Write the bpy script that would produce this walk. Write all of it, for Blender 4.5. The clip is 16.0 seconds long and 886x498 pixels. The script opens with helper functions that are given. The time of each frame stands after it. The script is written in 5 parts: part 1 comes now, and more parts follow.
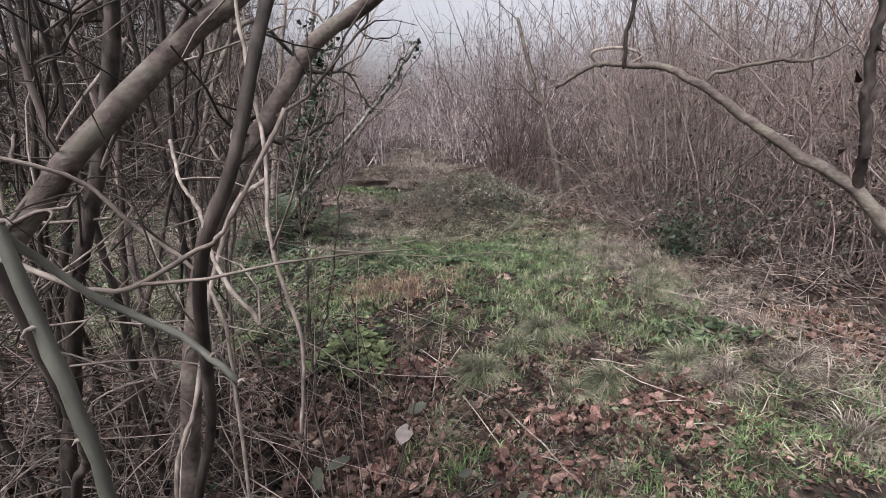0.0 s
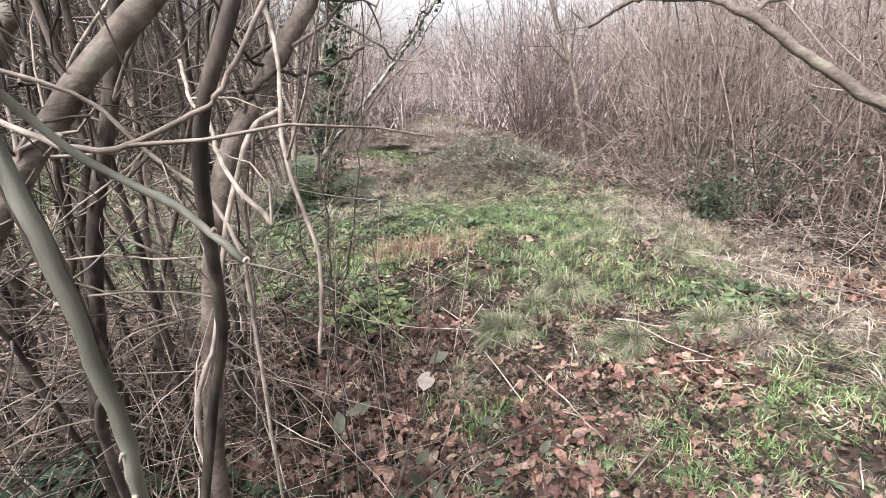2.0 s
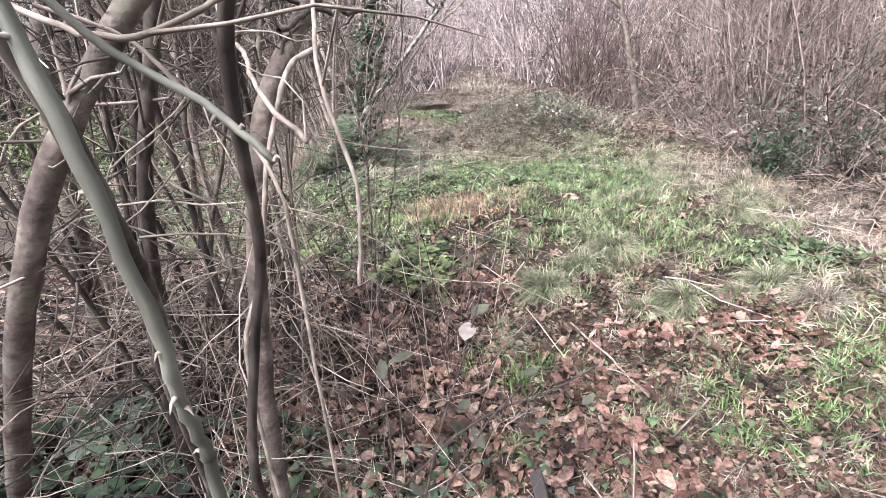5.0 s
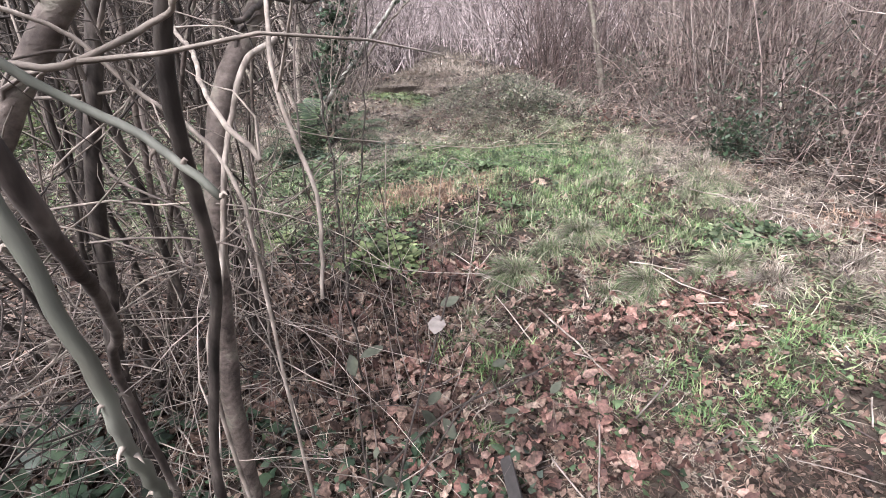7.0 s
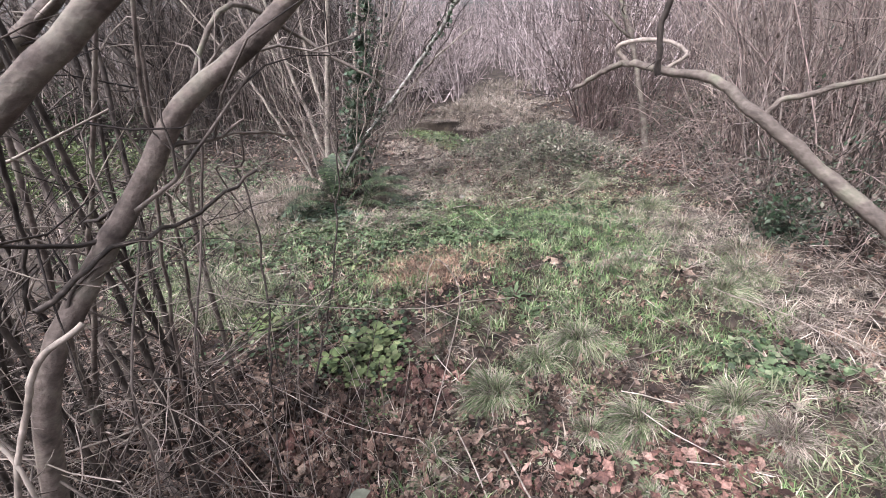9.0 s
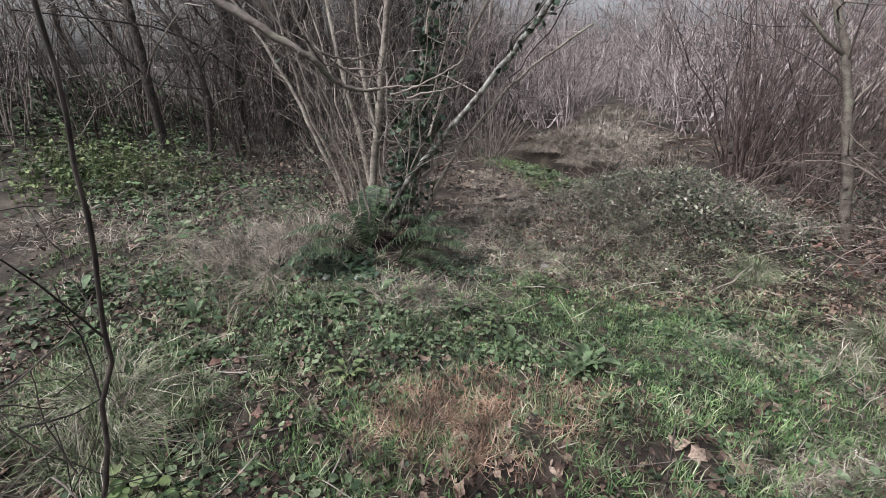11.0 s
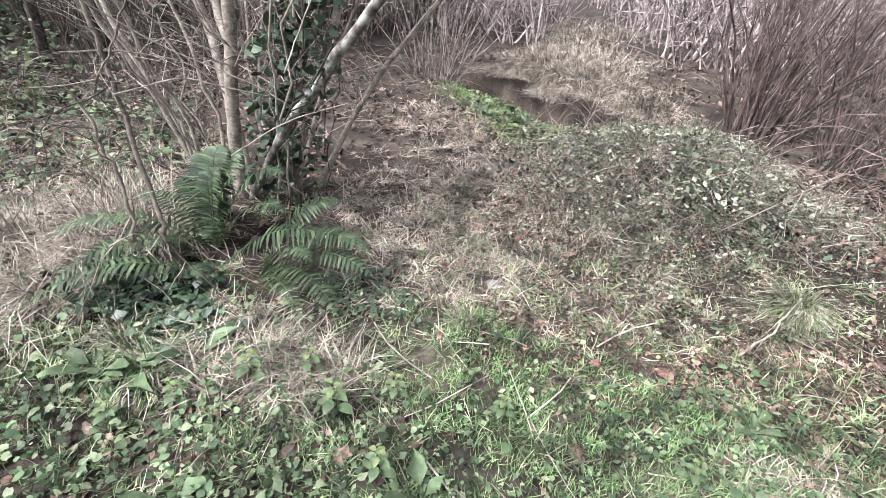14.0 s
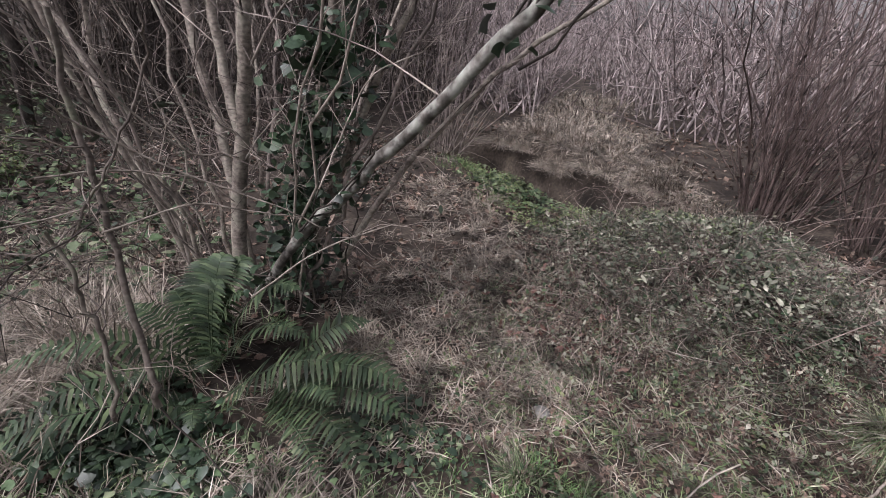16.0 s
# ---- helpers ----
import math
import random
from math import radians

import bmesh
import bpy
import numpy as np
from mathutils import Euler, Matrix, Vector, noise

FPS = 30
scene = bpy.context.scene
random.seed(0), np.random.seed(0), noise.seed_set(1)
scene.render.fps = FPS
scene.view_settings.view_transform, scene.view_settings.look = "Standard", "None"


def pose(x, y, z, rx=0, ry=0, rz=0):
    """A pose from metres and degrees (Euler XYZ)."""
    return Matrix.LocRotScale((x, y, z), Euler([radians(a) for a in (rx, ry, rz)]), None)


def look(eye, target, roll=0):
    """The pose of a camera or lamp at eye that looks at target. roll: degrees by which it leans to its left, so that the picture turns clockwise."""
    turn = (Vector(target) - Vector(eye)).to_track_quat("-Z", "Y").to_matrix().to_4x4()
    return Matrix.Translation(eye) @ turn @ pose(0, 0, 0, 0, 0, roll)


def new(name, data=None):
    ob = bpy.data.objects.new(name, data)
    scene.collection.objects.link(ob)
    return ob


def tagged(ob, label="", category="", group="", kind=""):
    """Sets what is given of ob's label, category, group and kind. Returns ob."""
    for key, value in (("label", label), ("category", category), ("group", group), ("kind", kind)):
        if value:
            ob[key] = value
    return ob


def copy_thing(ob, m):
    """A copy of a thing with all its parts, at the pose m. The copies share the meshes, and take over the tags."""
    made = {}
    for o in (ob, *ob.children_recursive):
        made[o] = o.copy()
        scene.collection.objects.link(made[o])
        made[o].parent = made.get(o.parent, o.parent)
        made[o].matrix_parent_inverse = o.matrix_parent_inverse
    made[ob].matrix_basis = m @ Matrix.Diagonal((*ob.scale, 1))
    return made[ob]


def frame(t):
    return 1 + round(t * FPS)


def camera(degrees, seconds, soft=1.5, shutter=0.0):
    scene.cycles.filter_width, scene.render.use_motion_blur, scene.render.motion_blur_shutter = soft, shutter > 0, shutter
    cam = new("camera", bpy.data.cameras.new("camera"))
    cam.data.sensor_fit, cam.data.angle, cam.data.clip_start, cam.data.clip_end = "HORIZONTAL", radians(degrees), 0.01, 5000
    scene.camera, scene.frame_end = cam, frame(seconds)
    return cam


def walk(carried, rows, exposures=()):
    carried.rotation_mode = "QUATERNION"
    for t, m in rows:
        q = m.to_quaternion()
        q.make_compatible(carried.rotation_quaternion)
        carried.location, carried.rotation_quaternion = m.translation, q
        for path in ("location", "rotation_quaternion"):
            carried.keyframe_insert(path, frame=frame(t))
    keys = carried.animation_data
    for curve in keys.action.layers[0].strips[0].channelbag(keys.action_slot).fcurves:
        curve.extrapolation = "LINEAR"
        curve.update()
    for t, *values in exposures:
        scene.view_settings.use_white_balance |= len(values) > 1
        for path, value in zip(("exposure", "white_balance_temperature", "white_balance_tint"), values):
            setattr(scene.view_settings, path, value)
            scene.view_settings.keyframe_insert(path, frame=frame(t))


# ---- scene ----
cam = camera(88.5, 16.0, 0.62)
PATH = [
    (0, (0.09, 0.014, 1.465), (0.051, 1.929, 0.89), -0.9),
    (0.5, (0.081, 0.037, 1.436), (0.025, 1.942, 0.83), -0.9),
    (1, (0.078, 0.038, 1.417), (-0.002, 1.927, 0.764), -1.0),
    (1.5, (0.075, 0.066, 1.356), (-0.031, 1.943, 0.675), -1.0),
    (2, (0.078, 0.043, 1.378), (-0.05, 1.911, 0.677), -1.4),
    (2.5, (0.061, 0.058, 1.382), (-0.179, 1.92, 0.693), -2.4),
    (3, (0.063, 0.045, 1.404), (-0.285, 1.901, 0.744), -3.4),
    (3.5, (0.047, 0.026, 1.436), (-0.291, 1.871, 0.744), -3.0),
    (4, (0.061, 0.041, 1.407), (-0.265, 1.867, 0.659), -3.2),
    (4.5, (0.065, 0.062, 1.321), (-0.255, 1.872, 0.533), -3.3),
    (5, (0.073, 0.055, 1.328), (-0.231, 1.843, 0.487), -3.6),
    (5.2, (0.06, 0.1, 1.303), (-0.226, 1.882, 0.433), -3.3),
    (7.3, (0.082, 0.061, 1.365), (-0.091, 1.83, 0.449), -3.0),
    (7.5, (0.079, 0.047, 1.379), (-0.103, 1.818, 0.467), -3.4),
    (8, (0.132, 0.152, 1.559), (-0.072, 1.927, 0.66), -3.5),
    (8.5, (0.4, 0.32, 1.706), (0.165, 2.096, 0.815), -3.1),
    (9, (0.481, 0.495, 1.766), (0.056, 2.248, 0.904), -3.7),
    (9.2, (0.452, 0.559, 1.795), (-0.114, 2.294, 0.975), -4.1),
    (10.2, (0.27, 1.41, 1.68), (-0.45, 3.1, 0.89), -2.4),
    (11.3, (0.244, 2.318, 1.538), (-0.575, 3.979, 0.781), -0.3),
    (11.5, (0.228, 2.371, 1.546), (-0.579, 4.04, 0.796), -0.0),
    (12, (0.244, 2.45, 1.587), (-0.539, 4.129, 0.832), 0.9),
    (12.5, (0.308, 2.712, 1.571), (-0.498, 4.358, 0.77), 0.9),
    (13, (0.237, 2.906, 1.514), (-0.56, 4.42, 0.479), -0.6),
    (13.3, (0.1, 3.195, 1.357), (-0.69, 4.655, 0.247), -1.4),
    (13.5, (-0.022, 3.403, 1.338), (-0.691, 4.869, 0.153), 1.0),
    (14, (-0.083, 3.627, 1.463), (-0.642, 5.203, 0.366), 4.2),
    (14.5, (-0.067, 3.809, 1.525), (-0.596, 5.448, 0.509), 4.7),
    (15, (-0.305, 3.894, 1.509), (-0.817, 5.56, 0.529), 5.1),
    (15.5, (-0.476, 3.935, 1.51), (-0.982, 5.626, 0.57), 5.2),
    (16, (-0.488, 3.933, 1.53), (-1.035, 5.638, 0.638), 5.3),
]
EXPOSURE = [(0, 0.58, 6250, 17), (1, 0.95, 6300, 16), (1.5, 1.42, 6450, 14), (2.2, 1.55, 6450, 13), (3, 1.32, 6300, 15), (4, 1.2, 6250, 17), (5, 1.85, 6200, 15), (7.5, 1.36, 6100, 17), (8.3, 1.24, 6050, 21), (9, 1.28, 6100, 18), (9.2, 1.22, 6100, 17), (11.3, 0.58, 6050, 10), (12, 0.54, 6000, 11), (12.5, 0.38, 6000, 10), (13, 0.53, 6000, 11), (13.5, 1.2, 5950, 12), (14, 1.68, 6050, 12), (14.5, 0.62, 6200, 15), (15, 0.12, 6200, 20), (16, 0.3, 6150, 18)]
walk(cam, [(t, look(eye, target, roll)) for t, eye, target, roll in PATH], EXPOSURE)

# ---- light ----
world = bpy.data.worlds.new("overcast_sky")
scene.world = world
world.use_nodes = True
wn = world.node_tree
sky = wn.nodes.new("ShaderNodeTexSky")
sky.sky_type = "NISHITA"
sky.sun_disc = False
sky.sun_elevation, sky.sun_rotation = radians(52), radians(215)
sky.dust_density, sky.air_density = 6.0, 1.2
grey = wn.nodes.new("ShaderNodeHueSaturation")
grey.inputs["Saturation"].default_value = 0.17
bg = wn.nodes["Background"]
bg.inputs["Strength"].default_value = 0.15
wn.links.new(sky.outputs[0], grey.inputs["Color"])
wn.links.new(grey.outputs[0], bg.inputs["Color"])
sun = new("sun", bpy.data.lights.new("sun", "SUN"))
sun.data.energy, sun.data.angle, sun.data.color = 2.0, radians(18), (1.0, 0.965, 0.94)
sun.matrix_world = look((0, 0, 30), (9, 12.8, 10))


# ---- materials ----
def surface(name, ramp, source="island", rough=0.8, grain=60.0, depth=0.3, shade=0.35, stretch=1.0, spec=0.25, wear=None, wear_scale=6.5):
    """Colours spread over a ramp by island, object or noise, with grain, a broad stain and bump."""
    m = bpy.data.materials.new(name)
    m.use_nodes = True
    nt = m.node_tree
    nd, ln = nt.nodes, nt.links
    b = nd["Principled BSDF"]
    b.inputs["Roughness"].default_value = rough
    b.inputs["Specular IOR Level"].default_value = spec
    co = nd.new("ShaderNodeTexCoord")
    mp = nd.new("ShaderNodeMapping")
    mp.inputs["Scale"].default_value = (1, 1, stretch)
    ln.new(co.outputs["Object"], mp.inputs["Vector"])
    fine = nd.new("ShaderNodeTexNoise")
    fine.inputs["Scale"].default_value = grain
    fine.inputs["Detail"].default_value = 5
    ln.new(mp.outputs[0], fine.inputs["Vector"])
    broad = nd.new("ShaderNodeTexNoise")
    broad.inputs["Scale"].default_value = wear_scale
    broad.inputs["Detail"].default_value = 4
    ln.new(co.outputs["Object"], broad.inputs["Vector"])
    cr = nd.new("ShaderNodeValToRGB")
    el = cr.color_ramp.elements
    while len(el) < len(ramp):
        el.new(0.5)
    for i, c in enumerate(ramp):
        el[i].position = i / (len(ramp) - 1)
        g = 0.3 * c[0] + 0.6 * c[1] + 0.1 * c[2]
        el[i].color = (*[v + (g - v) * 0.22 for v in c], 1)
    if source == "island":
        src = nd.new("ShaderNodeNewGeometry").outputs["Random Per Island"]
    elif source == "object":
        src = nd.new("ShaderNodeObjectInfo").outputs["Random"]
    else:
        src = broad.outputs["Fac"]
    if source == "noise":
        st = nd.new("ShaderNodeMapRange")
        st.inputs[1].default_value, st.inputs[2].default_value = 0.3, 0.7
        ln.new(src, st.inputs[0])
        src = st.outputs[0]
    ln.new(src, cr.inputs["Fac"])
    col = cr.outputs["Color"]
    mul = nd.new("ShaderNodeMixRGB")
    mul.blend_type = "MULTIPLY"
    mul.inputs["Fac"].default_value = shade
    mr = nd.new("ShaderNodeMapRange")
    mr.inputs[1].default_value, mr.inputs[2].default_value, mr.inputs[3].default_value, mr.inputs[4].default_value = 0.3, 0.7, 0.25, 1.25
    ln.new(fine.outputs["Fac"], mr.inputs[0])
    ln.new(col, mul.inputs["Color1"])
    ln.new(mr.outputs[0], mul.inputs["Color2"])
    col = mul.outputs["Color"]
    if source == "island":
        vary = nd.new("ShaderNodeMixRGB")
        vary.blend_type, vary.inputs["Fac"].default_value = "MULTIPLY", 0.9
        v2 = nd.new("ShaderNodeMapRange")
        v2.inputs[1].default_value, v2.inputs[2].default_value, v2.inputs[3].default_value, v2.inputs[4].default_value = 0.34, 0.66, 0.25, 1.5
        ln.new(broad.outputs["Fac"], v2.inputs[0])
        ln.new(col, vary.inputs["Color1"])
        ln.new(v2.outputs[0], vary.inputs["Color2"])
        col = vary.outputs["Color"]
    if wear:
        mx = nd.new("ShaderNodeMixRGB")
        w2 = nd.new("ShaderNodeMapRange")
        w2.inputs[1].default_value, w2.inputs[2].default_value, w2.inputs[4].default_value = 0.5, 0.68, 0.7
        ln.new(broad.outputs["Fac"], w2.inputs[0])
        ln.new(w2.outputs[0], mx.inputs["Fac"])
        ln.new(col, mx.inputs["Color1"])
        mx.inputs["Color2"].default_value = (*wear, 1)
        col = mx.outputs["Color"]
    ln.new(col, b.inputs["Base Color"])
    if depth:
        bp = nd.new("ShaderNodeBump")
        bp.inputs["Strength"].default_value = depth
        bp.inputs["Distance"].default_value = 0.004
        ln.new(fine.outputs["Fac"], bp.inputs["Height"])
        ln.new(bp.outputs[0], b.inputs["Normal"])
    return m


BARK = surface("grey_brown_bark", [(0.0743, 0.0567, 0.0459), (0.142, 0.112, 0.0905), (0.257, 0.205, 0.165)], "noise", 0.75, 60, 1.0, 0.55, 1.5, wear=(0.11, 0.12, 0.08), wear_scale=13)
COPBARK = surface("coppice_bark", [(0.062, 0.046, 0.038), (0.14, 0.106, 0.087), (0.26, 0.2, 0.165)], "noise", 0.75, 60, 1.0, 0.55, 1.5, wear=(0.13, 0.13, 0.1), wear_scale=13)
HAZEL = surface("tan_hazel_bark", [(0.13, 0.1, 0.08), (0.29, 0.235, 0.19), (0.5, 0.42, 0.345)], "noise", 0.75, 48, 0.9, 0.8, 1.6, wear=(0.18, 0.175, 0.135), wear_scale=12)
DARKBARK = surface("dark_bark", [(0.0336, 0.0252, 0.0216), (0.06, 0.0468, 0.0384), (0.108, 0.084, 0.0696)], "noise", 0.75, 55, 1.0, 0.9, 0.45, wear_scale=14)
LICHEN = surface("lichened_bark", [(0.075, 0.064, 0.054), (0.15, 0.132, 0.112), (0.32, 0.305, 0.27), (0.46, 0.45, 0.41)], "noise", 0.85, 36, 1.0, 0.8, 0.7, wear=(0.3, 0.31, 0.26), wear_scale=17)
PEEL = surface("peeling_brown_bark", [(0.039, 0.0279, 0.0234), (0.0845, 0.065, 0.0553), (0.195, 0.1625, 0.1365)], "noise", 0.8, 60, 0.8, 0.7, 0.12, wear_scale=9)
BRIARMAT = surface("green_briar_cane", [(0.075, 0.069, 0.052), (0.125, 0.128, 0.096), (0.185, 0.185, 0.148)], "noise", 0.6, 50, 0.5, 0.6, 0.2, spec=0.35, wear_scale=9)
PALE = surface("pale_dry_vine", [(0.16, 0.125, 0.098), (0.29, 0.235, 0.19), (0.4, 0.335, 0.275)], "noise", 0.75, 60, 0.8, 0.7, 0.4, wear_scale=16)
# Darker version of brown_twig; in the left wood it stands in for shade.
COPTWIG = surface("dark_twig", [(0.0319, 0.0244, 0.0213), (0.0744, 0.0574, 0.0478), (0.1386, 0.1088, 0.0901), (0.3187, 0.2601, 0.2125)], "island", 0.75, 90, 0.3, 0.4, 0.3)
TWIG = surface("brown_twig", [(0.07, 0.05, 0.044), (0.17, 0.13, 0.112), (0.3, 0.24, 0.205), (0.5, 0.415, 0.35)], "island", 0.75, 90, 0.3, 0.4, 0.3)
REDTWIG = surface("reddish_twig", [(0.075, 0.045, 0.042), (0.18, 0.12, 0.106), (0.29, 0.213, 0.182), (0.46, 0.36, 0.3)], "island", 0.7, 90, 0.3, 0.4, 0.3)
DOGWOOD = surface("dark_red_stem", [(0.0402, 0.0252, 0.0241), (0.0918, 0.0609, 0.0551), (0.1606, 0.1122, 0.0986), (0.3443, 0.2584, 0.2185)], "island", 0.65, 90, 0.3, 0.4, 0.3)
# Pale greyish purple: distance haze is put into the twig colour.
FARTWIG = surface("haze_painted_twig", [(0.1, 0.073, 0.069), (0.22, 0.168, 0.162), (0.345, 0.275, 0.264), (0.45, 0.37, 0.355)], "island", 0.85, 20, 0, 0.2)
GRASS = surface("green_grass", [(0.0336, 0.084, 0.0202), (0.0784, 0.1736, 0.0381), (0.1456, 0.2632, 0.0672), (0.2912, 0.3472, 0.1456)], "island", 0.6, 40, 0, 0.3)
OLIVE = surface("tired_grass", [(0.042, 0.08, 0.021), (0.112, 0.17, 0.056), (0.205, 0.25, 0.108), (0.39, 0.38, 0.245)], "island", 0.65, 40, 0, 0.3)
STRAW = surface("dry_straw", [(0.107, 0.0779, 0.0574), (0.213, 0.168, 0.127), (0.328, 0.271, 0.209), (0.492, 0.426, 0.344)], "island", 0.7, 40, 0, 0.3)
RUST = surface("rusty_dry_grass", [(0.15, 0.078, 0.045), (0.29, 0.165, 0.1), (0.44, 0.31, 0.21)], "island", 0.75, 40, 0, 0.3)
LITTER = surface("brown_leaf_litter", [(0.02, 0.013, 0.01), (0.075, 0.042, 0.03), (0.14, 0.08, 0.055), (0.23, 0.14, 0.098), (0.33, 0.235, 0.17)], "island", 0.7, 90, 0.5, 0.85)
REDLITTER = surface("red_leaf_litter", [(0.035, 0.018, 0.014), (0.11, 0.048, 0.036), (0.2, 0.09, 0.066), (0.28, 0.145, 0.108), (0.33, 0.21, 0.16)], "island", 0.65, 90, 0.5, 0.85)
HERB = surface("low_herb_leaf", [(0.022, 0.048, 0.02), (0.055, 0.1, 0.036), (0.1, 0.155, 0.06), (0.19, 0.22, 0.115)], "island", 0.62, 60, 0.2, 0.3, spec=0.25)
LIME = surface("yellow_green_leaf", [(0.07, 0.115, 0.03), (0.13, 0.18, 0.05), (0.21, 0.245, 0.085)], "island", 0.62, 60, 0.2, 0.3, spec=0.25)
IVYMAT = surface("ivy_leaf", [(0.018, 0.04, 0.02), (0.03, 0.065, 0.028), (0.06, 0.1, 0.045)], "island", 0.45, 60, 0.2, 0.3, spec=0.4)
FERNMAT = surface("fern_green", [(0.018, 0.037, 0.015), (0.036, 0.066, 0.025), (0.085, 0.12, 0.045)], "island", 0.55, 60, 0.2, 0.3)
MATLEAF = surface("matted_leaf", [(0.045, 0.062, 0.036), (0.12, 0.145, 0.085), (0.22, 0.23, 0.155), (0.4, 0.375, 0.285)], "island", 0.6, 60, 0.2, 0.3)
BRAMLEAF = surface("bramble_leaf", [(0.03, 0.05, 0.028), (0.055, 0.075, 0.045), (0.1, 0.105, 0.07), (0.15, 0.12, 0.085)], "island", 0.55, 60, 0.2, 0.3)
DEADLEAF = surface("hanging_dead_leaf", [(0.05, 0.035, 0.028), (0.1, 0.07, 0.052), (0.17, 0.125, 0.095)], "island", 0.8, 60, 0.2, 0.4)
PALELEAF = surface("pale_dead_leaf", [(0.17, 0.142, 0.125), (0.27, 0.23, 0.205)], "noise", 0.6, 60, 0.3, 0.3)
CUTWOOD = surface("cut_wood", [(0.3, 0.16, 0.08), (0.42, 0.26, 0.14)], "noise", 0.8, 60, 0.3, 0.4)
IRON = surface("dark_iron", [(0.03, 0.027, 0.026), (0.06, 0.05, 0.046)], "noise", 0.5, 60, 0.3, 0.4, spec=0.5)
STONE = surface("pale_stone", [(0.16, 0.15, 0.14), (0.28, 0.26, 0.24)], "noise", 0.8, 40, 0.5, 0.4)
EARTH = surface("forest_soil", [(0.018, 0.013, 0.01), (0.036, 0.026, 0.019), (0.065, 0.048, 0.035), (0.11, 0.084, 0.062)], "noise", 0.95, 28, 1.0, 0.7, wear_scale=2.5)


# ---- geometry helpers ----
rng = np.random.default_rng(7)


class Geo:
    """Collects vertices and faces, then links them as one mesh object."""

    def __init__(self):
        self.v, self.f, self.n = [], [], 0

    def add(self, verts, faces):
        self.v.append(verts.reshape(-1, 3))
        self.f.append(faces + self.n)
        self.n += len(self.v[-1])
        return self

    def data(self, name, material, smooth=True):
        me = bpy.data.meshes.new(name)
        v = np.concatenate(self.v).astype(np.float32)
        idx = np.concatenate([f.ravel() for f in self.f]).astype(np.int32)
        size = np.concatenate([np.full(len(f), f.shape[1]) for f in self.f]).astype(np.int32)
        me.vertices.add(len(v))
        me.vertices.foreach_set("co", v.ravel())
        me.loops.add(len(idx))
        me.loops.foreach_set("vertex_index", idx)
        me.polygons.add(len(size))
        me.polygons.foreach_set("loop_start", np.concatenate([[0], np.cumsum(size)[:-1]]).astype(np.int32))
        me.polygons.foreach_set("use_smooth", np.full(len(size), smooth))
        me.update(calc_edges=True)
        me.materials.append(material)
        return me


def part(name, geo, material, parent=None, label="", smooth=True):
    ob = new(name, geo.data(name, material, smooth))
    if parent:
        ob.parent = parent
    return tagged(ob, label)


def unit(a):
    return a / np.maximum(np.linalg.norm(a, axis=-1, keepdims=True), 1e-9)


def tubes(geo, P, R, s=5):
    """A batch of tapered tubes along P (n, k, 3) with radii R (n, k)."""
    P = np.asarray(P, float)
    R = np.broadcast_to(np.asarray(R, float), P.shape[:2])
    n, k, _ = P.shape
    T = unit(np.gradient(P, axis=1))
    ref = np.eye(3)[np.argmin(np.abs(T.mean(axis=1)), axis=-1)][:, None, :]
    U = unit(np.cross(T, np.broadcast_to(ref, T.shape)))
    W = np.cross(T, U)
    a = np.arange(s) * 2 * np.pi / s
    V = P[:, :, None] + R[:, :, None, None] * (np.cos(a)[:, None] * U[:, :, None] + np.sin(a)[:, None] * W[:, :, None])
    i = np.arange(n)[:, None, None] * k * s + np.arange(k - 1)[None, :, None] * s
    j, j2 = np.arange(s), (np.arange(s) + 1) % s
    F = np.stack([i + j, i + j2, i + s + j2, i + s + j], -1).reshape(-1, 4)
    return geo.add(V, F)


def ribbons(geo, P, side, width):
    """Blades: strips along P (n, k, 3), ending in a point."""
    n, k, _ = P.shape
    w = width[:, None] * np.concatenate([np.linspace(0.75, 1.0, k - 1 - (k > 3)), [0.6] * (k > 3)])[None, :]
    L = P[:, :-1] - side[:, None] * w[..., None]
    Rr = P[:, :-1] + side[:, None] * w[..., None]
    V = np.concatenate([np.stack([L, Rr], 2).reshape(n, -1, 3), P[:, -1:]], 1)
    m = 2 * (k - 1) + 1
    base = np.arange(n)[:, None] * m
    quads = [base + np.array([2 * q, 2 * q + 1, 2 * q + 3, 2 * q + 2])[None] for q in range(k - 2)]
    start = geo.n
    geo.add(V, np.concatenate(quads) if quads else np.zeros((0, 4), int))
    geo.f.append(base + np.array([m - 3, m - 2, m - 1])[None] + start)
    return geo


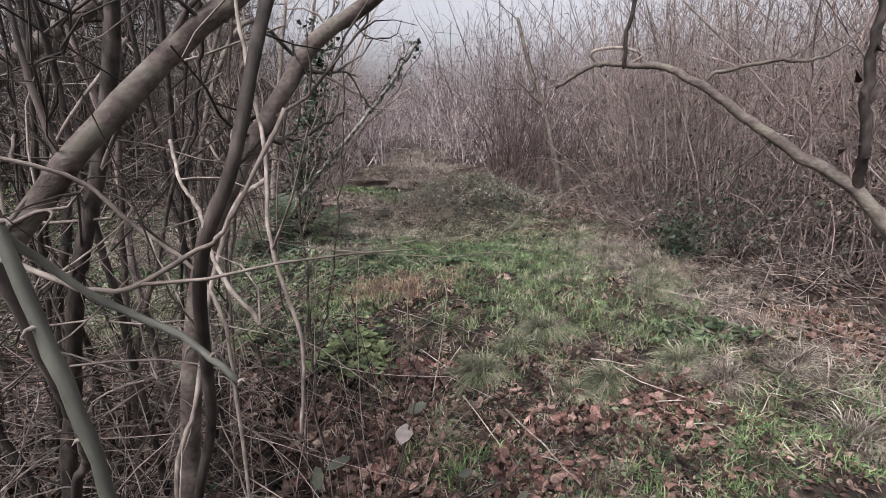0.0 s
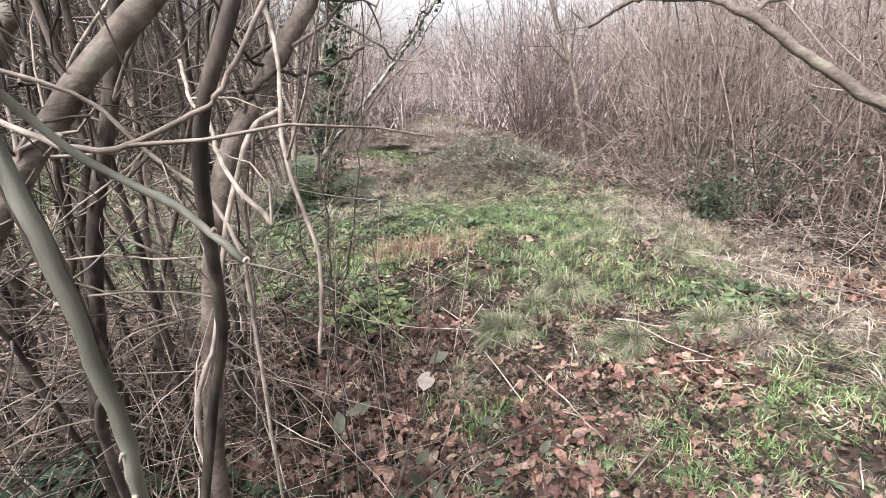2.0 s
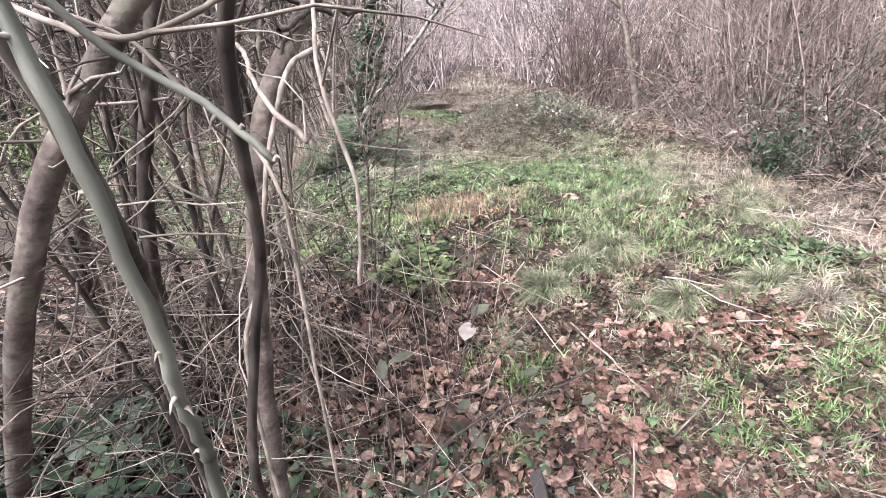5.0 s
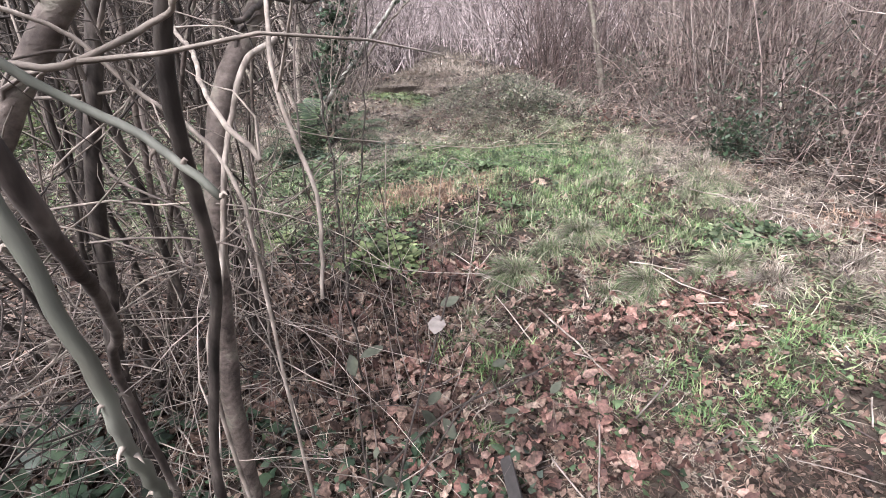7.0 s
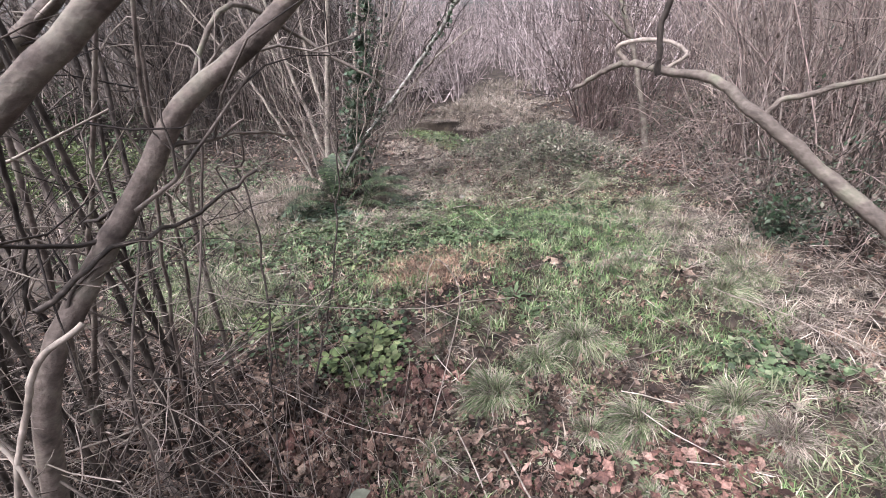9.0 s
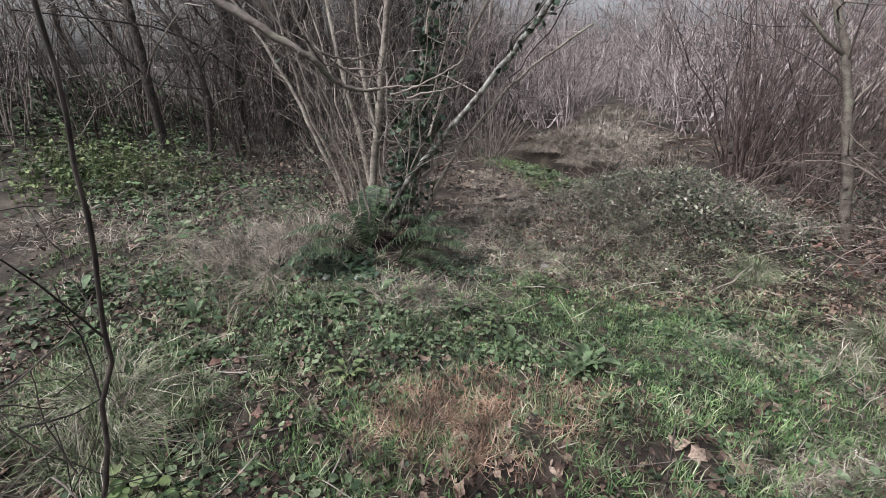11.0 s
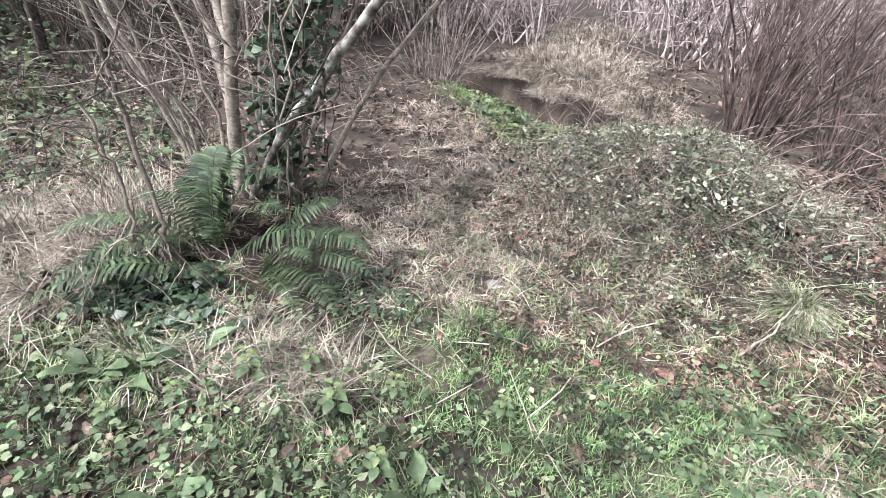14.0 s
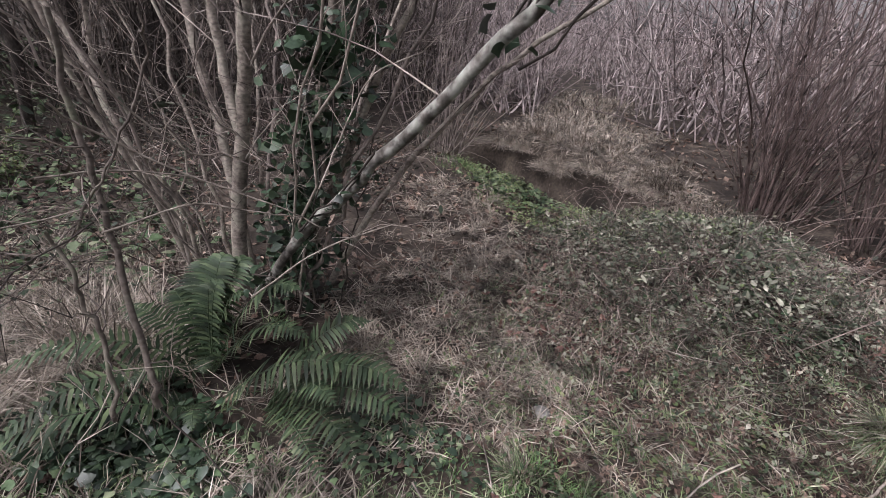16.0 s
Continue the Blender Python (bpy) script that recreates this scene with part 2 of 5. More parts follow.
def leaf_shape(kind):
    """A small leaf about 1 long: its rim round a midrib, with a fold and curl."""
    if kind == "lobed":
        ang = np.linspace(0, 2 * np.pi, 11)[:-1]
        rad = np.array([0.6, 0.36, 0.52, 0.36, 0.4, 0.2, 0.42, 0.34, 0.5, 0.38])
        rim = np.stack([np.cos(ang) * rad, np.sin(ang) * rad, 0.75 * rad ** 2 * np.cos(2 * ang + 0.6)], -1)
    elif kind == "ivy":
        ang = np.linspace(0, 2 * np.pi, 9)[:-1]
        rad = np.array([0.62, 0.36, 0.5, 0.38, 0.3, 0.38, 0.5, 0.36])
        rim = np.stack([np.cos(ang) * rad, np.sin(ang) * rad, -0.25 * rad ** 2], -1)
    elif kind == "round":
        ang = np.linspace(0, 2 * np.pi, 10)[:-1] + 0.35
        rad = np.array([0.46, 0.5, 0.47, 0.44, 0.3, 0.44, 0.48, 0.5, 0.47])
        rim = np.stack([np.cos(ang) * rad, np.sin(ang) * rad, 0.3 * rad ** 2 + 0.05 * np.cos(4 * ang)], -1)
    elif kind == "full":
        x = np.array([-0.5, -0.32, -0.05, 0.25, 0.5, 0.25, -0.05, -0.32])
        y = np.array([0.0, 0.2, 0.29, 0.2, 0.0, -0.2, -0.29, -0.2])
        rim = np.stack([x, y, 0.55 * np.abs(y) + 0.5 * x * x], -1)
    elif kind == "curled":
        u = np.repeat(np.linspace(-0.5, 0.5, 4), 2)
        e = np.array([0.1, 0.34, 0.38, 0.06])[:, None] * np.array([[1.0, -1.0]])
        q = e.ravel() * 3.2
        v = np.stack([u, 0.3 * np.sin(q), 0.3 * (1 - np.cos(q)) + 0.5 * u * u], -1)
        f = np.array([[0, 2, 3], [0, 3, 1], [2, 4, 5], [2, 5, 3], [4, 6, 7], [4, 7, 5]])
        return v, f
    else:
        x = np.array([-0.5, -0.05, 0.5, -0.05])
        y = np.array([0.0, 0.3, 0.0, -0.3])
        rim = np.stack([x, y, 0.5 * np.abs(y) + 0.35 * x * x], -1)
    v = np.concatenate([[[0.0, 0, 0.02]], rim])
    r = len(rim)
    f = np.stack([np.zeros(r, int), np.arange(r) + 1, (np.arange(r) + 1) % r + 1], -1)
    return v, f


SHAPES = {k: leaf_shape(k) for k in ("lobed", "ivy", "round", "curled", "full", "oval")}


def leaves(geo, places, size, kind="oval", tilt=0.5, r=rng, bend=1.0):
    """Leaves at places (n, 3), each turned and tilted at random."""
    v, f = SHAPES[kind]
    n = len(places)
    a, t, q = r.uniform(0, 2 * np.pi, n), np.abs(r.normal(0, tilt, n)), r.uniform(0, 2 * np.pi, n)
    z = np.stack([np.sin(t) * np.cos(a), np.sin(t) * np.sin(a), np.cos(t)], -1)
    x = unit(np.cross(z, np.stack([np.cos(q), np.sin(q), 0.3 * np.sin(3 * q)], -1)))
    y = np.cross(z, x)
    s = np.broadcast_to(size, (n,)) * np.exp(np.minimum(r.normal(-0.1, 0.32, n), 0.4))
    c = bend * r.uniform(-0.6, 2.0, n)
    V = places[:, None] + s[:, None, None] * (v[None, :, :1] * x[:, None] + v[None, :, 1:2] * (y * r.uniform(0.75, 1.1, (n, 1)))[:, None] + (v[None, :, 2:] * c[:, None, None]) * z[:, None])
    F = (np.arange(n)[:, None, None] * len(v) + f[None]).reshape(-1, 3)
    return geo.add(V, F)


def spline(points, per=6):
    """Catmull-Rom curve through a few points."""
    p = np.array(points, float)
    p = np.concatenate([[2 * p[0] - p[1]], p, [2 * p[-1] - p[-2]]])
    out = []
    for i in range(1, len(p) - 2):
        for t in np.arange(per) / per:
            a, b, c, d = p[i - 1], p[i], p[i + 1], p[i + 2]
            out.append(0.5 * (2 * b + (c - a) * t + (2 * a - 5 * b + 4 * c - d) * t * t + (3 * b - a - 3 * c + d) * t ** 3))
    out.append(p[-2])
    return np.array(out)


def limb(geo, points, r0, r1, s=8, knot=0.12, wobble=0.0, r=rng, cut=False):
    """One branch through points, with uneven thickness. Returns its curve."""
    c = spline(points)
    if wobble:
        c[1:-1] += r.normal(0, wobble, (len(c) - 2, 3))
    rad = np.linspace(r0, r1, len(c)) * (1 + knot * r.uniform(-0.6, 1, len(c)))
    if cut:
        c, rad = np.concatenate([c, c[-1:] + (c[-1:] - c[-2:-1]) * 0.02]), np.append(rad, 0.0005)
    tubes(geo, c[None], rad[None], s)
    return c


def shoots(n, base, aim, length, curve, k, r=rng, sag=0.0, wob=0.02):
    """Curves (n, k, 3) from base along aim, bending at random."""
    s = np.linspace(0, 1, k)[None, :, None]
    L = np.broadcast_to(length, (n,))[:, None, None]
    bend = r.normal(0, curve, (n, 1, 3))
    P = base[:, None] + aim[:, None] * s * L + bend * L * s ** 2 + np.array([0, 0, -1.0]) * sag * L * s ** 2
    return P + np.cumsum(r.normal(0, wob, (n, k, 3)), 1) * L * s


def twigs_on(geo, curve, n, length, radius, r=rng, s=3, k=4, start=0.25, up=0.5):
    """Side twigs along a curve."""
    at = r.uniform(start, 0.98, n) * (len(curve) - 1)
    i = at.astype(int)
    i2 = np.minimum(i + 1, len(curve) - 1)
    base = curve[i] + (curve[i2] - curve[i]) * (at - i)[:, None]
    aim = unit(unit(curve[i2] - curve[np.maximum(i - 1, 0)]) * 0.7 + r.normal(0, 0.55, (n, 3)) + np.array([0, 0, up]) * 0.5)
    P = shoots(n, base, aim, length * r.uniform(0.4, 1.3, n), 0.28, k, r, wob=0.085)
    tubes(geo, P, radius * np.linspace(1, 0.35, k)[None] * r.uniform(0.6, 1.2, (n, 1)), s)
    return P


def empty(name, place=(0, 0, 0)):
    ob = new(name)
    ob.location = place
    ob.empty_display_size = 0.1
    return ob


# ---- ground ----
def along_ditch(x, y):
    """Metres along the ditch from its middle, and across it towards its far bank."""
    return (x + 1.25) * 0.78 - (y - 9.5) * 0.626, (x + 1.25) * 0.626 + (y - 9.5) * 0.78


def height(x, y):
    """The lie of the land: uneven turf, a bramble mound, a small ditch and its far bank."""
    x, y = np.asarray(x, float), np.asarray(y, float)
    near = np.exp(-((x / 14) ** 2 + ((y - 5) / 16) ** 2))
    z = near * (0.022 * np.sin(2.1 * x + 0.7) * np.cos(1.7 * y) + 0.015 * np.sin(4.3 * x - 2.9 * y) + 0.009 * np.sin(9.1 * x + 7.3 * y) + 0.006 * np.sin(17 * x - 13 * y))
    z = z + 0.36 * np.exp(-(((x - 0.35) / 0.95) ** 2 + ((y - 7.0) / 0.7) ** 2)) - 0.07 * np.exp(-(((x + 0.1) / 0.8) ** 2 + ((y - 5.65) / 0.4) ** 2))
    u, d = along_ditch(x, y)
    z = z - 0.8 * np.exp(-((d + 0.1) / 0.45) ** 6 - (u / 1.45) ** 4) + 0.2 * np.exp(-((d - 0.82) / 0.42) ** 6 - (u / 1.7) ** 4)
    z = z + 1.1 * np.exp(-(((x + 10.5) / 3.0) ** 2 + ((y - 8.0) / 3.2) ** 2))
    z = z + 0.11 * (1 + np.tanh((x - 3.4) * 1.1)) * near + 0.12 * np.exp(-(((x + 2.0) / 0.7) ** 2 + ((y - 5.5) / 0.6) ** 2))
    return z


def on_ground(x, y, lift=0.0):
    return np.stack([x, y, height(x, y) + lift], -1)


def graded(lo, a, b, hi, step):
    fine = np.arange(a, b, step)
    g = step * 1.35 ** np.arange(1, 40)
    up = b + np.cumsum(g)
    dn = a - np.cumsum(g)
    return np.concatenate([dn[dn > lo][::-1], fine, up[up < hi]])


gx, gy = graded(-900, -8, 6, 900, 0.1), graded(-900, -1.5, 15, 900, 0.1)
GX, GY = np.meshgrid(gx, gy)
gv = on_ground(GX.ravel(), GY.ravel())
gi = (np.arange(len(gy) - 1)[:, None] * len(gx) + np.arange(len(gx) - 1)[None]).ravel()
ground = part("ground", Geo().add(gv, np.stack([gi, gi + 1, gi + 1 + len(gx), gi + len(gx)], -1)), EARTH)
tagged(ground, "uneven dark soil of a woodland clearing with a ditch", "ground", kind="structure")


# ---- ground cover ----
def spread(n, cx, cy, rx, ry, r=rng, turn=0.0, clump=0):
    """Places thrown over an oval with a ragged edge."""
    a = r.uniform(0, 2 * np.pi, n)
    d = np.sqrt(r.uniform(0, 1, n)) * (1 + 0.22 * np.sin(3 * a + cx * 5) + 0.15 * np.sin(7 * a + cy * 3)) * r.uniform(0.8, 1.15, n)
    x, y = rx * d * np.cos(a), ry * d * np.sin(a)
    if clump:
        own = r.integers(0, max(n // clump, 1), n)
        x, y = x[own] + r.normal(0, 0.022, n), y[own] + r.normal(0, 0.022, n)
    c, s = math.cos(turn), math.sin(turn)
    x, y = cx + x * c - y * s, cy + x * s + y * c
    u, d = along_ditch(x, y)
    inside = (d > -0.6) & (d < 0.55) & (np.abs(u) < 1.4)
    aside = np.where(d < 0, d + 0.6 + r.uniform(0, 0.5, n), d - 0.55 - r.uniform(0, 0.7, n))
    return np.where(inside, x - 0.626 * aside, x), np.where(inside, y - 0.78 * aside, y)


def blades(geo, n, cx, cy, rx, ry, length, lean=0.6, width=0.0022, k=4, turn=0.0, droop=0.5, comb=None, clump=16):
    """Grass: bent blades over an oval; comb lays them one way."""
    n = int(n * 0.72)
    k = 3 if cy > 4.4 else k
    x, y = spread(n, cx, cy, rx, ry, turn=turn, clump=clump)
    width = width * (0.95 if 3.9 < cy < 6.6 else 1.25)
    base = on_ground(x, y, -0.005)
    a = rng.uniform(0, 2 * np.pi, n)
    if comb is not None:
        a = comb + rng.normal(0, 0.7, n)
    h = np.stack([np.cos(a), np.sin(a), np.zeros(n)], -1)
    L = length * rng.uniform(0.45, 1.35, n)
    le = np.abs(rng.normal(lean, 0.3, n))
    s = np.linspace(0, 1, k)[None, :, None]
    P = base[:, None] + L[:, None, None] * (s * np.cos(le)[:, None, None] * np.array([0, 0, 1.0]) + (s ** 1.4) * np.sin(le)[:, None, None] * h[:, None] - droop * le[:, None, None] * 0.45 * s ** 2.5 * np.array([0, 0, 1.0]))
    P[:, 1:] += rng.normal(0, 0.03, (n, k - 1, 3)) * L[:, None, None]
    P[..., 2] = np.maximum(P[..., 2], height(P[..., 0], P[..., 1]) + 0.004)
    side = unit(np.stack([-np.sin(a), np.cos(a), rng.normal(0, 0.3, n)], -1))
    return ribbons(geo, P, side, width * rng.uniform(0.6, 1.3, n))


green = Geo()
blades(green, 9500, -0.1, 4.5, 1.1, 0.55, 0.065, width=0.0014, clump=9)
blades(green, 5500, 1.05, 4.3, 0.6, 0.5, 0.08)
blades(green, 6500, 0.4, 4.95, 1.1, 0.4, 0.065, width=0.0014, clump=9)
blades(green, 2600, 0.5, 3.5, 0.7, 0.6, 0.075)
blades(green, 5500, -1.6, 4.05, 1.2, 0.45, 0.06, width=0.0014, clump=9)
blades(green, 3000, -3.6, 4.2, 1.4, 0.6, 0.08)
blades(green, 1300, 1.55, 1.7, 0.4, 0.3, 0.07)
blades(green, 800, 2.15, 1.75, 0.4, 0.35, 0.07)
blades(green, 2500, 1.25, 3.1, 0.7, 0.35, 0.07)
blades(green, 2500, -0.75, 3.4, 0.5, 0.4, 0.07)
blades(green, 1500, -0.2, 5.1, 0.8, 0.22, 0.06)
blades(green, 1500, -1.75, 9.1, 0.7, 0.25, 0.08, turn=-0.56)
blades(green, 500, 0.05, 1.6, 0.2, 0.15, 0.1)
blades(green, 1500, 0.9, 1.45, 0.5, 0.2, 0.06)
tagged(part("green_grass", green, GRASS), "short bright green grass growing on the clearing floor", "grass", kind="stuff")

tired = Geo()
blades(tired, 3200, 0.75, 2.75, 1.2, 0.6, 0.12, 0.8)
blades(tired, 4500, 1.2, 3.6, 1.2, 0.8, 0.11, 0.8)
blades(tired, 3000, 0.3, 4.0, 1.3, 0.9, 0.1, 0.8)
blades(tired, 2500, 1.35, 5.2, 0.7, 0.5, 0.12, 0.9)
blades(tired, 3500, 2.0, 2.0, 0.9, 0.6, 0.12, 1.1, clump=8)
blades(tired, 2200, 0.6, 1.8, 1.0, 0.6, 0.07, 1.0, width=0.0014, clump=6)
blades(tired, 4500, -2.2, 4.4, 1.6, 0.6, 0.12, 0.9)
blades(tired, 5000, -1.4, 3.4, 1.4, 0.8, 0.1, 0.9)
blades(tired, 3000, -2.0, 3.0, 0.8, 0.5, 0.18, 0.8)
blades(tired, 2600, -0.2, 5.1, 1.6, 0.6, 0.1, 1.0)
blades(tired, 4500, 0.3, 6.0, 1.7, 0.6, 0.1, 1.1, width=0.0028, clump=5)
tagged(part("mixed_grass", tired, OLIVE), "half-withered olive grass lying across the clearing", "grass", kind="stuff")

straw = Geo()
blades(straw, 6500, 1.8, 4.6, 0.6, 0.8, 0.16, 1.1, 0.002)
blades(straw, 5500, 2.3, 3.5, 0.55, 0.8, 0.15, 1.2, 0.002)
blades(straw, 4500, 2.4, 2.4, 0.7, 0.7, 0.15, 1.2, 0.002)
blades(straw, 2500, 1.1, 3.95, 0.3, 0.2, 0.1, 1.2, 0.002)
blades(straw, 2200, 0.95, 4.85, 0.35, 0.2, 0.1, 1.2, 0.002)
blades(straw, 3000, 0.9, 2.6, 1.3, 0.8, 0.1, 1.2, 0.0018)
blades(straw, 2600, 0.4, 1.5, 1.6, 0.6, 0.1, 1.3, 0.0016)
blades(straw, 6000, -2.65, 4.9, 0.65, 0.5, 0.22, 1.35, 0.0022, clump=5)
blades(straw, 5000, -3.2, 5.4, 1.2, 0.8, 0.22, 1.2, 0.0022)
blades(straw, 4000, -1.2, 4.6, 0.45, 0.2, 0.22, 1.3, 0.0022, clump=5)
blades(straw, 4000, -1.0, 5.6, 0.8, 0.6, 0.14, 1.2, 0.0022)
blades(straw, 9000, -0.75, 10.7, 1.3, 1.0, 0.3, 1.2, 0.003, comb=-1.9)
blades(straw, 6000, -0.9, 12.6, 1.2, 1.5, 0.3, 1.1, 0.004)
blades(straw, 4000, -1.2, 15.5, 1.2, 2.0, 0.35, 1.0, 0.006)
blades(straw, 3500, 0.2, 9.0, 0.8, 0.4, 0.25, 1.2, 0.003, comb=-2.0)
blades(straw, 3500, 1.2, 7.6, 1.0, 0.7, 0.14, 1.2, 0.0025)
blades(straw, 2500, -1.7, 7.9, 0.7, 0.8, 0.18, 1.2, 0.003)
blades(straw, 3000, -4.8, 4.7, 1.3, 0.7, 0.2, 1.2, 0.003)
blades(straw, 5000, -0.7, 10.25, 1.6, 0.35, 0.22, 1.2, 0.003, turn=-0.676)
blades(straw, 4500, -0.7, 6.2, 1.0, 0.9, 0.13, 1.35, 0.0024, clump=4)
blades(straw, 5500, 0.1, 6.1, 1.9, 0.8, 0.11, 1.25, 0.0016)
blades(straw, 2400, 0.4, 6.85, 1.0, 0.7, 0.24, 1.15, 0.0016, clump=2)
blades(straw, 4000, 0.5, 7.1, 1.5, 0.8, 0.13, 1.2, 0.0018)
blades(straw, 3000, -1.2, 7.0, 0.8, 1.0, 0.15, 1.2, 0.0018)
blades(straw, 5500, 0.3, 1.7, 1.7, 0.9, 0.075, 1.25, 0.0011)
blades(straw, 2500, -2.4, 3.6, 1.6, 0.7, 0.12, 1.3, 0.0016)
blades(straw, 1200, -2.6, 5.05, 0.4, 0.3, 0.4, 1.0, 0.0022, clump=4)
blades(straw, 2500, -2.9, 4.6, 0.7, 0.4, 0.22, 1.3, 0.0022, clump=5)
blades(straw, 2600, -2.75, 4.6, 0.75, 0.45, 0.4, 1.2, 0.0024, clump=6, comb=-1.2)
blades(straw, 1500, -2.35, 4.95, 0.3, 0.25, 0.55, 0.9, 0.0024, clump=6, droop=1.5)
blades(straw, 2600, -0.35, 1.6, 0.65, 0.75, 0.17, 1.2, 0.0015, clump=3)
blades(straw, 5000, -0.5, 6.4, 1.0, 0.9, 0.13, 1.2, 0.002, clump=5)
blades(straw, 2500, 0.9, 7.2, 0.9, 0.5, 0.18, 1.0, 0.002, clump=4)
tagged(part("dry_grass", straw, STRAW), "flattened straw-coloured dead grass along the path", "grass", kind="stuff")

rusty = Geo()
blades(rusty, 4500, -0.5, 3.66, 0.36, 0.32, 0.11, 0.9, 0.0016)
blades(rusty, 1200, -0.1, 3.9, 0.35, 0.25, 0.1, 0.9, 0.0016)
blades(rusty, 1600, 2.6, 2.9, 0.35, 0.25, 0.1, 1.0, 0.0018)
blades(rusty, 900, 2.15, 4.1, 0.25, 0.2, 0.1, 1.0, 0.0018)
tagged(part("rusty_grass", rusty, RUST), "rust-coloured patch of dry wiry grass", "grass", kind="stuff")

shred = Geo()
blades(shred, 17000, 0.45, 1.6, 1.9, 1.0, 0.06, 1.15, 0.0013, k=3, clump=0)
blades(shred, 4500, 0.55, 1.3, 0.9, 0.5, 0.06, 1.0, 0.0013, k=3, clump=0)
blades(shred, 4000, -1.0, 1.7, 0.9, 1.0, 0.07, 1.4, 0.0016, k=3, clump=0)
blades(shred, 5000, 0.6, 3.0, 1.8, 0.9, 0.06, 1.4, 0.0016, k=3, clump=0)
blades(shred, 5000, 0.2, 6.1, 1.9, 1.1, 0.08, 1.25, 0.0014, k=3, clump=0)
blades(shred, 5000, 0.5, 5.6, 1.3, 0.6, 0.07, 1.25, 0.0014, k=3, clump=0)
litter = Geo()


def drop(geo, n, cx, cy, rx, ry, size, kind="oval", tilt=0.6, lift=0.02, turn=0.0):
    x, y = spread(n, cx, cy, rx, ry, turn=turn)
    leaves(geo, on_ground(x, y, rng.uniform(0.003, lift, n)), size, kind, tilt)


drop(litter, 8500, 0.4, 1.5, 2.0, 0.95, 0.027, "curled", 1.1, 0.03)
drop(litter, 800, 0.5, 1.6, 1.7, 0.9, 0.034, "lobed", 1.0, 0.03)
drop(litter, 4200, -1.1, 1.7, 0.9, 1.1, 0.034, "curled", 1.1, 0.03)
drop(litter, 2200, -1.6, 0.8, 1.1, 0.9, 0.05, "curled", 0.9)
drop(litter, 1200, -1.0, 1.9, 0.8, 0.9, 0.045, "lobed", 0.8, 0.035)
drop(litter, 4500, 0.8, 3.0, 1.8, 1.2, 0.028, "curled", 1.0)
drop(litter, 1500, 1.4, 5.2, 0.8, 0.6, 0.04)
drop(litter, 1300, 0.5, 3.2, 1.8, 1.3, 0.06, "lobed")
drop(litter, 2800, 0.2, 6.1, 2.0, 1.1, 0.026, "curled", 1.0)
drop(litter, 3500, 0.6, 5.6, 1.4, 0.7, 0.026, "curled", 1.0)
drop(litter, 2800, 0.4, 7.2, 1.5, 0.9, 0.04)
drop(litter, 2400, -3.0, 4.8, 2.4, 1.6, 0.042, "curled", 0.9)
drop(litter, 3000, -3.4, 7.2, 3.0, 2.2, 0.07)
drop(litter, 4000, 3.6, 4.5, 1.2, 2.8, 0.06)
drop(litter, 2200, 2.3, 7.6, 1.2, 1.2, 0.06)
drop(litter, 1800, 0.2, 11.5, 4.0, 3.5, 0.08)
drop(litter, 2000, -1.8, 3.4, 1.6, 0.9, 0.036, "curled", 0.9)
drop(litter, 2400, -2.4, 2.2, 1.0, 1.2, 0.06)
drop(litter, 1300, -0.5, 1.55, 0.75, 0.75, 0.05, "lobed", 1.1, 0.05)
drop(litter, 1300, -0.3, 1.6, 0.7, 0.8, 0.048, "curled", 1.1, 0.05)
tagged(part("shredded_litter", shred, LITTER), "shredded brown stalks and grass among fallen leaves", "leaf litter", kind="stuff")
tagged(part("leaf_litter", litter, LITTER), "brown fallen leaves covering the woodland floor", "leaf litter", kind="stuff")

redl = Geo()
drop(redl, 150, 1.22, 2.05, 0.3, 0.35, 0.038, "curled", 1.1, 0.05)
drop(redl, 130, 0.62, 1.95, 0.4, 0.2, 0.038, "curled", 1.1, 0.05)
drop(redl, 200, 0.5, 1.25, 1.0, 0.35, 0.034, "curled", 1.1, 0.05)
drop(redl, 300, 2.75, 2.55, 0.5, 0.4, 0.048, "curled", 1.1, 0.05)
drop(redl, 130, -0.1, 2.35, 0.2, 0.2, 0.056, "curled", 1.1, 0.05)
drop(redl, 220, 1.9, 6.5, 0.5, 0.6, 0.048, "curled", 1.1, 0.05)
drop(redl, 120, -0.5, 6.3, 0.4, 0.4, 0.048, "curled", 1.1, 0.05)
drop(redl, 160, 1.22, 2.05, 0.3, 0.35, 0.036, "lobed", 0.9, 0.05)
drop(redl, 80, 0.55, 1.6, 0.7, 0.6, 0.036, "lobed", 0.9, 0.05)
for cx, cy, rx, ry, m in ((0.7, 1.9, 0.22, 0.1, 70), (1.18, 1.97, 0.2, 0.22, 130), (0.4, 1.58, 0.2, 0.14, 110), (0.43, 1.2, 0.35, 0.2, 150), (0.0, 1.1, 0.25, 0.2, 90), (-0.05, 1.35, 0.2, 0.2, 60), (2.5, 2.75, 0.3, 0.25, 90), (1.2, 6.6, 0.3, 0.2, 70), (-0.2, 2.3, 0.25, 0.15, 60), (-0.45, 1.7, 0.45, 0.5, 420), (-0.2, 1.4, 0.3, 0.35, 200)):
    drop(redl, int(m * 0.55), cx, cy, rx, ry, 0.05, "lobed", 1.0, 0.05)
    drop(redl, int(m * 0.6), cx, cy, rx, ry, 0.046, "curled", 1.1, 0.05)
tagged(part("red_leaf_litter", redl, REDLITTER), "drifts of red-brown fallen maple leaves", "leaf litter", kind="stuff")

